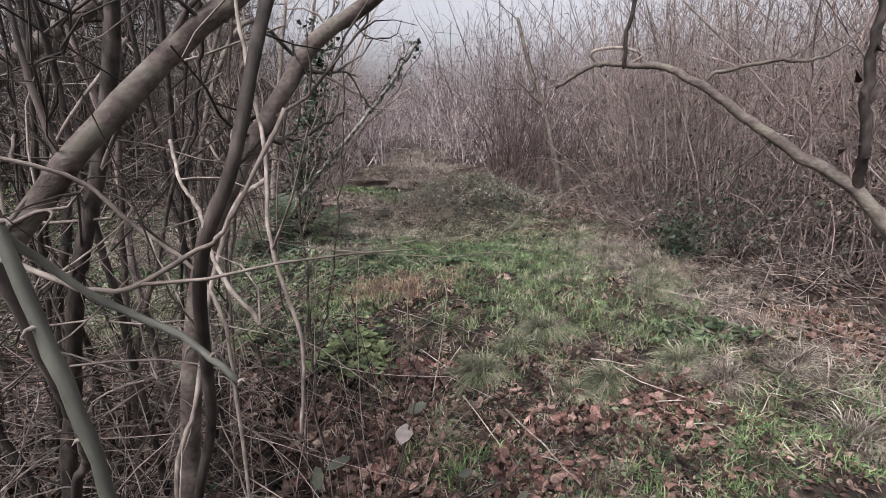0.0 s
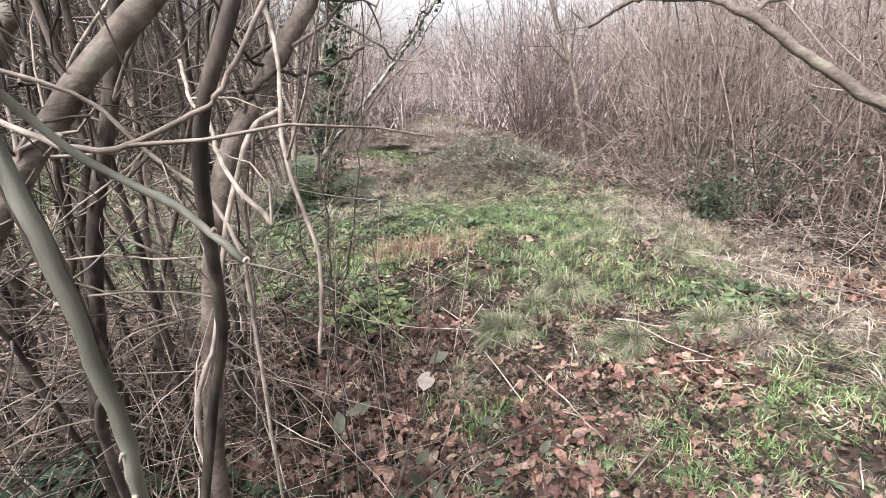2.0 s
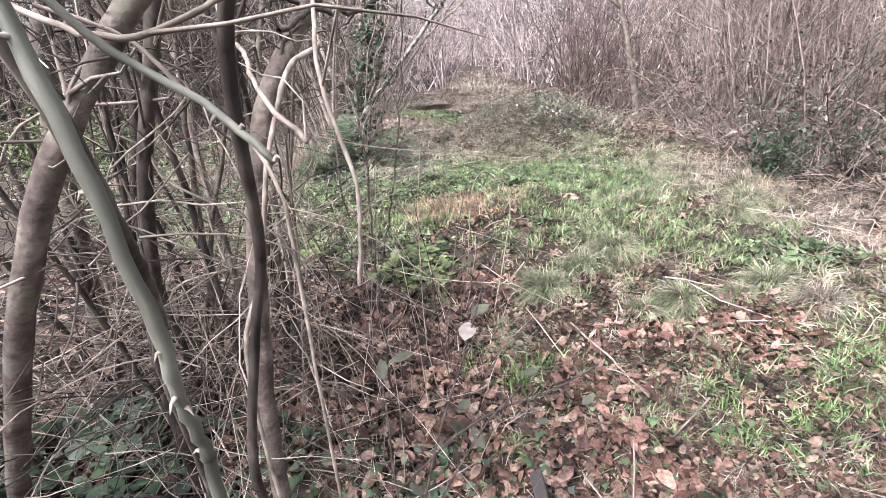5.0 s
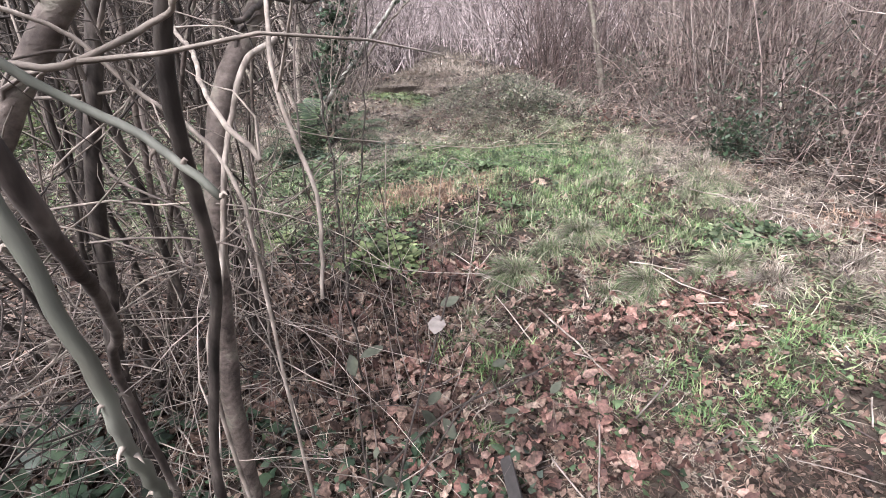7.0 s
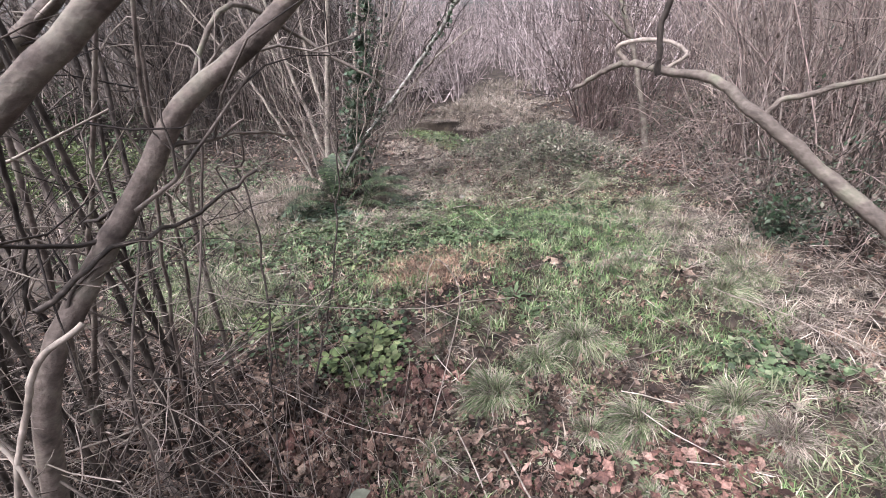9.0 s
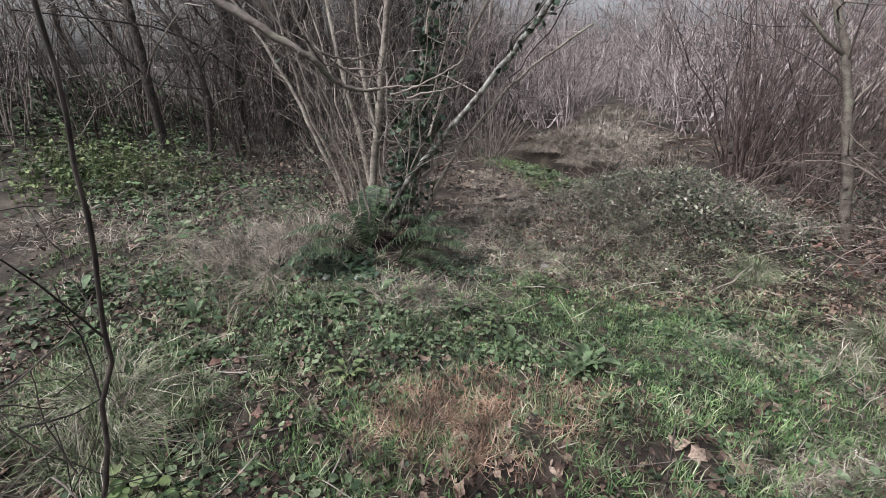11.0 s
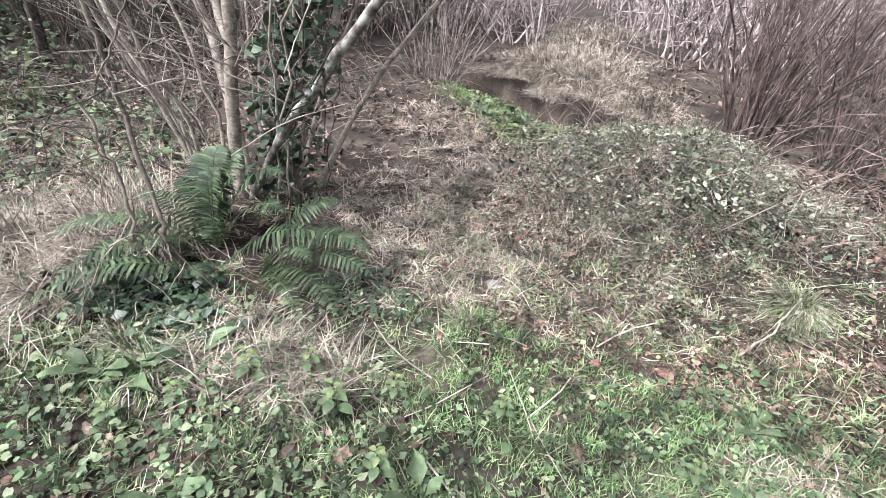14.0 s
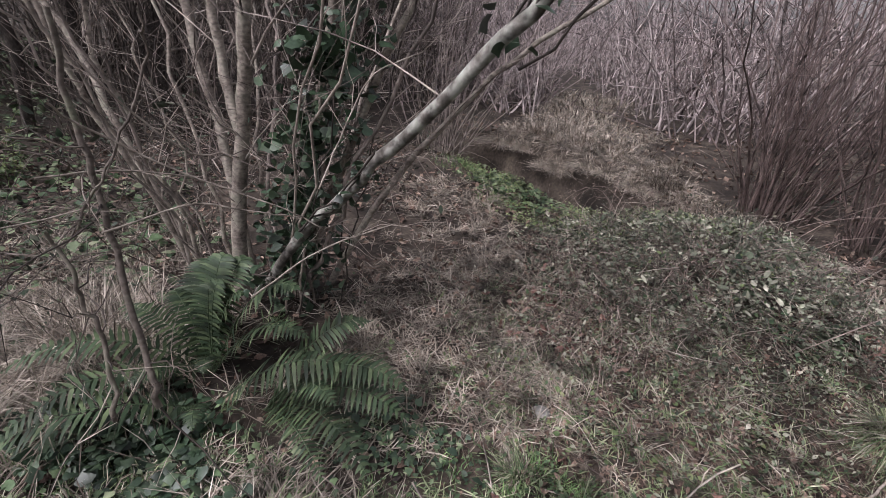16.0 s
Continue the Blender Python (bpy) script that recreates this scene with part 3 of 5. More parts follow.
herbs = Geo()
drop(herbs, 420, -0.6, 2.62, 0.42, 0.42, 0.034, "round", 0.5, 0.05)
drop(herbs, 520, -1.25, 2.8, 0.6, 0.4, 0.034, "round", 0.5, 0.05)
drop(herbs, 2600, 0.1, 4.55, 1.6, 0.7, 0.026, "oval", 0.6, 0.06)
drop(herbs, 240, 1.75, 2.8, 0.35, 0.22, 0.036, "ivy", 0.6, 0.06)
drop(herbs, 1300, -2.6, 3.6, 1.5, 0.8, 0.028, "round", 0.8, 0.08)
drop(herbs, 1100, -2.5, 3.6, 1.5, 0.8, 0.024, "ivy", 0.8, 0.07)
drop(herbs, 330, -2.9, 3.5, 0.9, 0.6, 0.055, "full", 0.8, 0.12)
drop(herbs, 450, -1.3, 3.75, 0.9, 0.4, 0.026, "round", 0.7, 0.05)
drop(herbs, 900, -1.2, 4.15, 1.1, 0.45, 0.026, "round", 0.8, 0.06)
drop(herbs, 1100, -1.2, 4.2, 1.1, 0.45, 0.022, "oval", 0.8, 0.06)
drop(herbs, 1100, 0.5, 3.9, 1.4, 1.0, 0.024, "round", 0.7, 0.05)
drop(herbs, 260, 1.75, 2.8, 0.35, 0.22, 0.036, "round", 0.6, 0.06)
drop(herbs, 500, 0.75, 5.0, 0.8, 0.4, 0.026, "round", 0.7, 0.06)
drop(herbs, 500, -0.9, 4.4, 1.2, 0.4, 0.034, "ivy", 0.6, 0.06)
drop(herbs, 1800, -4.4, 5.6, 1.8, 1.2, 0.06, "ivy", 0.5, 0.12)
drop(herbs, 1500, 0.5, 1.6, 1.5, 0.7, 0.026, "ivy", 0.4, 0.03)
drop(herbs, 2200, 0.1, 5.3, 1.9, 0.8, 0.022, "oval", 0.5, 0.06)
drop(herbs, 800, 0.5, 6.7, 1.1, 0.7, 0.026, "ivy", 0.6, 0.1)
drop(herbs, 700, -1.1, 8.5, 0.8, 0.35, 0.05, "ivy", 0.5, 0.1, turn=-0.56)
drop(herbs, 150, -1.5, 4.6, 0.5, 0.3, 0.03, "ivy", 0.5, 0.1)
drop(herbs, 1500, -7.0, 6.2, 2.2, 1.5, 0.07, "ivy", 0.6, 0.3)
drop(herbs, 3200, -9.8, 7.2, 2.6, 2.0, 0.085, "ivy", 0.7, 0.3)
tagged(part("ground_herbs", herbs, HERB), "low green herbs and ivy creeping over the ground", "herbs", kind="stuff")

mat = Geo()
drop(mat, 5200, 0.35, 6.95, 1.05, 0.75, 0.027, "oval", 0.9, 0.2)
drop(mat, 1600, 0.35, 6.95, 1.05, 0.75, 0.042, "full", 0.8, 0.2)
drop(mat, 2200, -0.1, 6.2, 1.1, 0.7, 0.024, "oval", 0.9, 0.07)
drop(mat, 1800, 0.9, 6.4, 0.9, 0.6, 0.022, "oval", 0.9, 0.1)
drop(mat, 900, -0.5, 7.3, 0.5, 0.5, 0.032, "oval", 0.9, 0.1)
tagged(part("bramble_mat", mat, MATLEAF), "grey-green bramble leaves matted over the mound", "bramble", kind="stuff")

lime = Geo()
drop(lime, 330, -0.5, 2.5, 0.24, 0.26, 0.048, "round", 0.35, 0.09)
drop(lime, 90, -1.3, 2.75, 0.2, 0.15, 0.05, "round", 0.4, 0.08)
drop(lime, 900, -1.45, 8.75, 0.75, 0.28, 0.032, "oval", 0.7, 0.12, turn=-0.56)
drop(lime, 900, -1.1, 7.95, 0.65, 0.26, 0.024, "oval", 0.7, 0.08, turn=-0.75)
drop(lime, 700, -0.45, 7.4, 0.5, 0.22, 0.026, "oval", 0.7, 0.08, turn=-0.5)
drop(lime, 600, 0.35, 6.9, 0.9, 0.6, 0.028, "oval", 0.8, 0.2)
drop(lime, 250, -0.2, 5.6, 0.8, 0.4, 0.022, "round", 0.7, 0.04)
drop(lime, 500, 0.2, 7.85, 0.4, 0.25, 0.028, "oval", 0.8, 0.22)
drop(lime, 700, -0.35, 7.95, 0.55, 0.3, 0.036, "ivy", 0.6, 0.14)
drop(lime, 400, 0.15, 7.5, 0.35, 0.25, 0.036, "ivy", 0.6, 0.2)
tagged(part("yellow_green_herbs", lime, LIME), "yellow-green nettles and cleavers by the ditch", "herbs", kind="stuff")

corner = Geo()
drop(corner, 300, -0.85, 1.0, 0.5, 0.35, 0.05, "ivy", 0.5, 0.06)
drop(corner, 420, -1.45, 1.0, 0.45, 0.3, 0.06, "ivy", 0.5, 0.09)
drop(corner, 200, -0.1, 1.05, 0.4, 0.25, 0.04, "ivy", 0.5, 0.05)
drop(corner, 800, -1.9, 4.68, 0.45, 0.25, 0.048, "ivy", 0.6, 0.1)
drop(corner, 160, -1.0, 5.1, 0.3, 0.2, 0.035, "ivy", 0.6, 0.06)
drop(corner, 200, 0.75, 6.6, 0.5, 0.35, 0.035, "ivy", 0.7, 0.15)
tagged(part("creeping_ivy", corner, IVYMAT), "dark ivy creeping under bare stems and ferns", "ivy", kind="stuff")

nettles = Geo()
xs, ys = spread(260, -6.3, 5.6, 1.2, 0.9)
nb = on_ground(xs, ys)
NP = shoots(260, nb, unit(rng.normal(0, 0.2, (260, 3)) + np.array([0, 0, 1])), rng.uniform(0.12, 0.62, 260), 0.1, 4)
nleaf = Geo()
for q in range(4):
    leaves(nleaf, np.repeat(NP[:, q], 4, 0) + rng.normal(0, 0.02, (1040, 3)), 0.06, "oval", 0.7)
tubes(nettles, NP, 0.003, 3)
nt_ob = empty("nettle_patch", (-6.3, 5.5, 0))
for nm, ge in (("stalk_bunch", nettles), ("foliage", nleaf)):
    ob = part(nm, ge, LIME, nt_ob)
    ob.location = (6.3, -5.5, 0)
tagged(nt_ob, "bright green nettle patch under the bare trees", "nettles", kind="stuff")

sticks = Geo()
sx = np.concatenate([rng.uniform(-2.5, 3, 420), rng.uniform(-5, 2.5, 420)])
sy = np.concatenate([rng.uniform(0.8, 5, 420), rng.uniform(4, 12, 420)])
sa = rng.uniform(0, np.pi, 840)
SP = shoots(840, on_ground(sx, sy, 0.015), np.stack([np.cos(sa), np.sin(sa), rng.uniform(0.0, 0.15, 840)], -1), rng.uniform(0.08, 0.4, 840), 0.1, 4, wob=0.03)
tubes(sticks, SP, rng.uniform(0.0015, 0.004, (840, 1)), 4)
ey = rng.uniform(1.6, 8.5, 1500)
ex = np.interp(ey, [0, 3, 4, 5, 6.6, 8, 9.5], [3.4, 3.1, 2.9, 2.5, 2.1, 2.3, 2.9]) + rng.normal(0.2, 0.35, 1500)
ea = rng.uniform(0, 2 * np.pi, 1500)
tubes(sticks, shoots(1500, on_ground(ex, ey, rng.uniform(0, 0.12, 1500)), unit(np.stack([np.cos(ea), np.sin(ea), rng.uniform(-0.05, 0.7, 1500)], -1)), rng.uniform(0.15, 0.5, 1500), 0.2, 5, wob=0.04), rng.uniform(0.001, 0.0028, (1500, 1)), 3)
mx, my, ma = rng.normal(0.3, 0.6, 500), rng.normal(6.7, 0.5, 500), rng.uniform(0, 2 * np.pi, 500)
tubes(sticks, shoots(500, on_ground(mx, my, rng.uniform(0, 0.15, 500)), unit(np.stack([np.cos(ma), np.sin(ma), rng.uniform(0, 0.5, 500)], -1)), rng.uniform(0.12, 0.4, 500), 0.25, 5, wob=0.04), rng.uniform(0.001, 0.0022, (500, 1)), 3)
tagged(part("twig_litter", sticks, TWIG), "thin dead twigs scattered on the leaf litter", "twigs", kind="stuff")


# ---- single ground things ----
rng.bit_generator.state = np.random.default_rng(41).bit_generator.state
def grass_tuft(x, y, size, n, material, label, bleached=0.3):
    """A tussock: a crown of blades arching outwards over their own dead ones."""
    root = empty("grass_tuft", (x, y, float(height(x, y))))
    bias = np.array([*rng.normal(0, 0.18, 2), 0.0])
    for nm, m, mat_, grow in (("green_crown", int(1.7 * n * (1 - bleached)), material, 1.0), ("withered_skirt", int(1.7 * n * bleached), STRAW, 1.1)):
        a, d = rng.uniform(0, 2 * np.pi, m), np.sqrt(rng.uniform(0, 1, m)) * 0.34 * size
        base = np.stack([np.cos(a) * d, np.sin(a) * d, np.full(m, -0.01)], -1)
        a = a + rng.normal(0, 0.75, m)
        h = np.stack([np.cos(a), np.sin(a), np.zeros(m)], -1) + bias
        le = np.clip(0.25 + 1.1 * d / (0.34 * size) + rng.normal(0, 0.25, m), 0.05, 1.35)
        L = size * grow * rng.uniform(0.5, 1.25, m)
        q = np.linspace(0, 1, 6)[None, :, None]
        P = base[:, None] + L[:, None, None] * (q * np.cos(le)[:, None, None] * np.array([0, 0, 1]) + q ** 1.2 * np.sin(le)[:, None, None] * h[:, None] - (0.4 + 0.4 * le)[:, None, None] * q ** 2.6 * np.array([0, 0, 1]))
        P[:, 1:] += np.cumsum(rng.normal(0, 0.032, (m, 5, 3)), 1) * L[:, None, None]
        P[..., 2] = np.maximum(P[..., 2], -0.01)
        g = ribbons(Geo(), P, unit(np.stack([-np.sin(a), np.cos(a), rng.normal(0, 0.3, m)], -1)), 0.0017 * rng.uniform(0.6, 1.25, m))
        tagged(part(nm, g, mat_, root), kind="stuff")
    return tagged(root, label, "grass tuft", "tufts in the clearing")


grass_tuft(0.27, 2.34, 0.23, 1300, OLIVE, "dense rounded green grass tussock on leaf litter")
grass_tuft(0.98, 2.28, 0.2, 1000, OLIVE, "low spreading grass tussock with bleached tips")
grass_tuft(0.72, 2.85, 0.22, 1000, OLIVE, "small dark green grass tussock")
grass_tuft(1.74, 3.62, 0.24, 900, OLIVE, "green grass tussock among flattened straw")
grass_tuft(1.04, 6.02, 0.24, 700, OLIVE, "yellowish grass tussock below the shrubs")
grass_tuft(1.46, 2.45, 0.22, 900, OLIVE, "half-withered grass tussock on leaf litter")
grass_tuft(-0.33, 2.14, 0.14, 260, GRASS, "soft green grass tuft below creeping ivy")
grass_tuft(0.05, 1.75, 0.15, 260, OLIVE, "blue-green grass tuft on leaf litter")
grass_tuft(1.55, 5.2, 0.3, 520, OLIVE, "long-bladed grass tussock beside brambles")
grass_tuft(-1.2, 4.62, 0.2, 300, OLIVE, "collapsed straw-coloured grass tussock beside a fern")
grass_tuft(-1.55, 4.4, 0.25, 380, GRASS, "green grass tuft in front of a fern")
grass_tuft(-1.82, 2.98, 0.34, 600, OLIVE, "large tangled tussock of long pale grass")
grass_tuft(1.9, 1.75, 0.24, 450, STRAW, "bleached grass tussock at the path edge")
grass_tuft(2.35, 4.75, 0.26, 450, STRAW, "bleached grass tussock under the thicket")
grass_tuft(1.35, 5.0, 0.2, 300, OLIVE, "small olive grass tussock")
grass_tuft(2.1, 2.4, 0.22, 400, STRAW, "flattened straw tussock beside the path")
grass_tuft(0.74, 2.17, 0.15, 600, OLIVE, "ragged olive grass tussock with pale tips", 0.4)
grass_tuft(1.26, 2.33, 0.16, 600, OLIVE, "ragged olive grass tussock with pale tips", 0.4)
grass_tuft(0.97, 1.86, 0.13, 420, OLIVE, "small drooping grass tussock among red leaves")
grass_tuft(0.02, 1.9, 0.14, 360, OLIVE, "small green grass tuft beside a bramble shoot")
grass_tuft(0.08, 1.22, 0.12, 320, GRASS, "soft green grass tuft beside the path")
grass_tuft(0.5, 2.65, 0.2, 600, OLIVE, "loose green grass tussock in the clearing")
grass_tuft(1.6, 2.25, 0.2, 500, STRAW, "bleached grass tussock on the path edge", 0.5)
grass_tuft(1.7, 4.65, 0.3, 700, OLIVE, "tall golden grass tussock in the clearing edge", 0.7)
grass_tuft(2.05, 4.25, 0.28, 600, OLIVE, "golden half-withered grass tussock", 0.7)
grass_tuft(1.95, 3.85, 0.26, 600, OLIVE, "long-bladed green and straw grass tussock", 0.4)
grass_tuft(-2.0, 3.05, 0.42, 650, OLIVE, "large tussock of long pale drooping grass", 0.4)
grass_tuft(-1.72, 2.82, 0.38, 480, OLIVE, "large tussock of long pale drooping grass", 0.4)
grass_tuft(-1.75, 4.45, 0.2, 420, OLIVE, "yellowish grass tuft below dead straw", 0.4)
grass_tuft(-2.5, 5.05, 0.5, 480, STRAW, "tall collapsed skirt of dead straw beside the hazel", 0.5)
grass_tuft(-2.9, 4.75, 0.45, 480, STRAW, "collapsed heap of dead straw grass", 0.5)
grass_tuft(-1.68, 4.55, 0.17, 380, GRASS, "dark green grass tuft below the fern")
for k in range(8):
    bu, bd = -1.3 + 0.36 * k + rng.uniform(-0.08, 0.08), 0.42 + rng.uniform(-0.04, 0.06)
    grass_tuft(-1.25 + 0.78 * bu + 0.626 * bd, 9.5 - 0.626 * bu + 0.78 * bd, rng.uniform(0.26, 0.36), 260, STRAW, "dead straw tussock hanging over the ditch", 0.5)
grass_tuft(-0.5, 5.15, 0.14, 260, OLIVE, "thin grass tuft between leaf litter and turf")


def fallen_leaf(x, y, size, material, label, kind="lobed", lift=0.035):
    g = leaves(Geo(), np.zeros((1, 3)), size, kind, 0.35, bend=1.3)
    ob = part("fallen_leaf", g, material)
    ob.location = (x, y, float(height(x, y)) + lift)
    return tagged(ob, label, "leaf", "fallen leaves")


for lx, ly in ((0.32, 1.4), (0.95, 1.5), (0.75, 2.15), (0.45, 1.85), (0.4, 5.29), (0.62, 5.15), (1.05, 5.3), (-0.55, 5.0), (-0.2, 5.15), (-1.1, 3.3), (-0.9, 3.45), (0.55, 4.1), (1.2, 3.75), (-2.2, 4.0)):
    fallen_leaf(lx, ly, 0.06, REDLITTER, "curled orange-brown fallen leaf on the grass")
for lx, ly in ((0.62, 1.95), (0.82, 1.88), (1.1, 2.1), (1.28, 1.9), (0.3, 1.62), (0.5, 1.5), (0.45, 1.3), (0.62, 1.18), (0.25, 1.2), (-0.05, 1.2), (0.08, 1.05), (-0.3, 1.8), (-0.55, 1.5), (-0.15, 1.62), (1.6, 2.75), (1.9, 2.5), (2.6, 2.95), (1.25, 1.55), (-2.5, 3.25), (-1.75, 3.45), (-1.3, 3.3), (0.1, 5.2), (0.25, 5.45), (-0.35, 5.3)):
    fallen_leaf(lx, ly, 0.065, REDLITTER, "large curled red-brown fallen leaf on the ground")
fallen_leaf(0.59, 1.4, 0.07, HERB, "pale green fallen leaf on litter", "ivy")


def weed(x, y, n, size, material, label, name="broadleaf_weed"):
    """A leafy rosette: short stalks with a leaf each."""
    root = empty(name, (x, y, float(height(x, y))))
    for i in range(n * 2):
        a = i * 2.4 + rng.uniform(-0.3, 0.3)
        L = size * rng.uniform(0.35, 1.1)
        s = np.linspace(0, 1, 5)
        lift = rng.uniform(0.35, 1.25)
        mid = np.stack([np.cos(a) * L * s, np.sin(a) * L * s, L * (1.2 * lift * s - 0.7 * s * s)], -1)
        w = L * rng.uniform(0.11, 0.19) * np.array([0.08, 0.35, 1.0, 0.75, 0.02]) * rng.uniform(0.75, 1.25, 5)
        sd = np.array([-math.sin(a), math.cos(a), 0])
        up = np.array([0, 0, 0.35])
        V = np.stack([mid - (sd - up) * w[:, None], mid, mid + (sd + up) * w[:, None]], 1) + rng.normal(0, 0.03 * L, (5, 3, 3))
        b = (np.arange(4)[:, None] * 3 + np.arange(2)[None]).ravel()
        part("leaf", Geo().add(V, np.stack([b, b + 1, b + 4, b + 3], -1)), material, root)
    return tagged(root, label, "weed")


weed(0.03, 4.22, 14, 0.14, HERB, "leafy dock rosette in green grass")
weed(0.08, 4.3, 11, 0.15, HERB, "large leafy dock plant in green grass")
weed(-1.6, 4.3, 3, 0.22, HERB, "tall single dock leaves below the dry grass")
weed(-1.05, 4.02, 5, 0.14, HERB, "upright dock rosette in low herbs")
weed(0.7, 5.08, 7, 0.13, HERB, "small broad-leaved rosette in thin grass")
weed(-1.1, 3.75, 7, 0.13, LIME, "yellow-green rosette among fallen leaves")
weed(-2.7, 3.3, 9, 0.16, HERB, "large dark dock plant among low herbs")
weed(-3.3, 3.6, 9, 0.16, HERB, "large dark dock plant among low herbs")
weed(-2.3, 3.75, 8, 0.15, HERB, "broad green dock plant in the herbs")
weed(1.05, 6.65, 4, 0.14, HERB, "single pale-backed dock leaves on the mound")
weed(0.4, 3.1, 6, 0.12, HERB, "small green herb rosette")
weed(-0.35, 4.35, 8, 0.14, HERB, "small dock rosette in the grass")
weed(-1.42, 4.5, 9, 0.17, HERB, "crinkled green primrose rosette beside a fern")
weed(-1.7, 4.3, 7, 0.18, HERB, "upright green dock leaves by the dry grass")
weed(0.9, 6.5, 8, 0.1, HERB, "green bramble seedling leaves on the mound", "herb_clump")
weed(-1.9, 3.5, 8, 0.16, HERB, "dark green dock rosette in mixed grass")
weed(0.3, 3.3, 7, 0.13, HERB, "small green herb rosette")



def young_nettle(x, y, tall):
    """A short square stem with opposite pairs of leaves, smaller towards the tip."""
    root = empty("young_nettle", (x, y, float(height(x, y))))
    c = np.array([[0, 0, -0.01], [0.01, 0, tall * 0.35], [0.0, 0.012, tall * 0.7], [0.008, 0.01, tall]])
    part("stem", tubes(Geo(), c[None], np.array([[0.002, 0.002, 0.0016, 0.001]]), 4), LIME, root)
    for q in range(5):
        z, L = tall * (0.3 + 0.17 * q), tall * (0.42 - 0.055 * q)
        for k in range(2):
            a = q * 1.57 + k * math.pi + rng.uniform(-0.2, 0.2)
            w = np.array([0.05, 0.3, 0.26, 0.02]) * L
            mid = np.stack([np.cos(a) * L * np.linspace(0.1, 1, 4), np.sin(a) * L * np.linspace(0.1, 1, 4), z + L * np.array([0.05, 0.16, 0.12, -0.06])], -1)
            sd = np.array([-math.sin(a), math.cos(a), 0.25])
            V = np.stack([mid - sd * [1, 1, -1] * w[:, None], mid, mid + sd * w[:, None]], 1)
            b = (np.arange(3)[:, None] * 3 + np.arange(2)[None]).ravel()
            part("leaf", Geo().add(V, np.stack([b, b + 1, b + 4, b + 3], -1)), LIME if q > 2 else HERB, root)
    return tagged(root, "young green nettle with toothed leaves in the grass", "nettle", "young nettles")


for nx, ny, nh in ((-0.51, 4.36, 0.16), (-0.76, 4.5, 0.18), (-1.14, 4.5, 0.18), (-0.95, 4.62, 0.15), (-0.6, 4.66, 0.14), (-0.35, 4.2, 0.12), (-1.3, 4.3, 0.14), (0.45, 4.75, 0.12), (-0.2, 4.75, 0.13), (-1.45, 4.15, 0.13)):
    young_nettle(nx, ny, nh)

mole = Geo()
uu, vv = np.meshgrid(np.linspace(0, 2 * np.pi, 19)[:-1], np.linspace(0.02, np.pi / 2, 7))
rr = 0.11 * (1 + 0.15 * np.sin(3 * uu + vv * 4) + 0.1 * np.sin(7 * uu))
mv = np.stack([rr * np.sin(vv) * np.cos(uu), rr * np.sin(vv) * np.sin(uu), 0.5 * rr * np.cos(vv)], -1)
b = (np.arange(6)[:, None] * 18 + np.arange(18)[None]).ravel()
b2 = (np.arange(6)[:, None] * 18 + (np.arange(18)[None] + 1) % 18).ravel()
hill = part("molehill", mole.add(mv, np.stack([b, b + 18, b2 + 18, b2], -1)), EARTH)
hill.location = (1.7, 3.22, float(height(1.7, 3.22)) - 0.015)
tagged(hill, "small dark molehill of fresh earth in the grass", "molehill")


def stone(x, y, s, material, label):
    bm = bmesh.new()
    bmesh.ops.create_icosphere(bm, subdivisions=2, radius=s)
    for v in bm.verts:
        v.co *= 1 + 0.25 * noise.noise(v.co * 9 / s * 0.1 + Vector((x, y, 0)) * 7)
        v.co.z *= 0.55
    me = bpy.data.meshes.new("stone")
    bm.to_mesh(me)
    bm.free()
    me.materials.append(material)
    ob = new("stone", me)
    ob.location = (x, y, float(height(x, y)) + s * 0.25)
    return tagged(ob, label, "stone")


stone(-0.47, 5.56, 0.045, STONE, "small grey stone half sunk in leaf litter")
stone(0.92, 1.34, 0.014, PALELEAF, "tiny white pebble on the path")
stone(0.97, 1.37, 0.011, PALELEAF, "tiny white pebble on the path")


def lone_stick(points, r0, r1, material, label, name="fallen_stick"):
    g = Geo()
    c = limb(g, points, r0, r1, 6, 0.15, 0.004, cut=True)
    ob = part(name, g, material)
    return tagged(ob, label, "stick"), c


lone_stick([(3.0, 4.15, 0.12), (2.88, 3.8, 0.09), (2.74, 3.42, 0.04)], 0.012, 0.015, PALE, "pale broken stick lying at the thicket edge")
lone_stick([(1.6, 3.4, 0.13), (2.1, 3.0, 0.1), (2.6, 2.6, 0.07), (3.0, 2.3, 0.05)], 0.004, 0.003, PALE, "long thin dry bramble cane across the grass")
lone_stick([(0.35, 1.95, 0.05), (0.5, 1.7, 0.03), (0.6, 1.5, 0.02)], 0.005, 0.003, PALE, "thin bleached stick on leaf litter")
lone_stick([(-5.3, 4.75, 0.06), (-5.8, 5.8, 0.12), (-6.1, 6.7, 0.3)], 0.02, 0.012, PALE, "pale fallen branch on the woodland floor")
lone_stick([(0.7, 5.5, 0.02), (0.85, 5.7, 0.06), (1.0, 5.95, 0.12)], 0.006, 0.004, PALE, "short pale stick in the leaf litter")
lone_stick([(1.2, 7.3, 0.1), (1.6, 7.7, 0.25)], 0.007, 0.004, PALE, "pale broken cane leaning below the shrubs")
lone_stick([(-0.4, 6.9, 0.08), (0.1, 7.2, 0.2), (0.5, 7.3, 0.24)], 0.006, 0.003, PALE, "dry cane across the bramble mound")

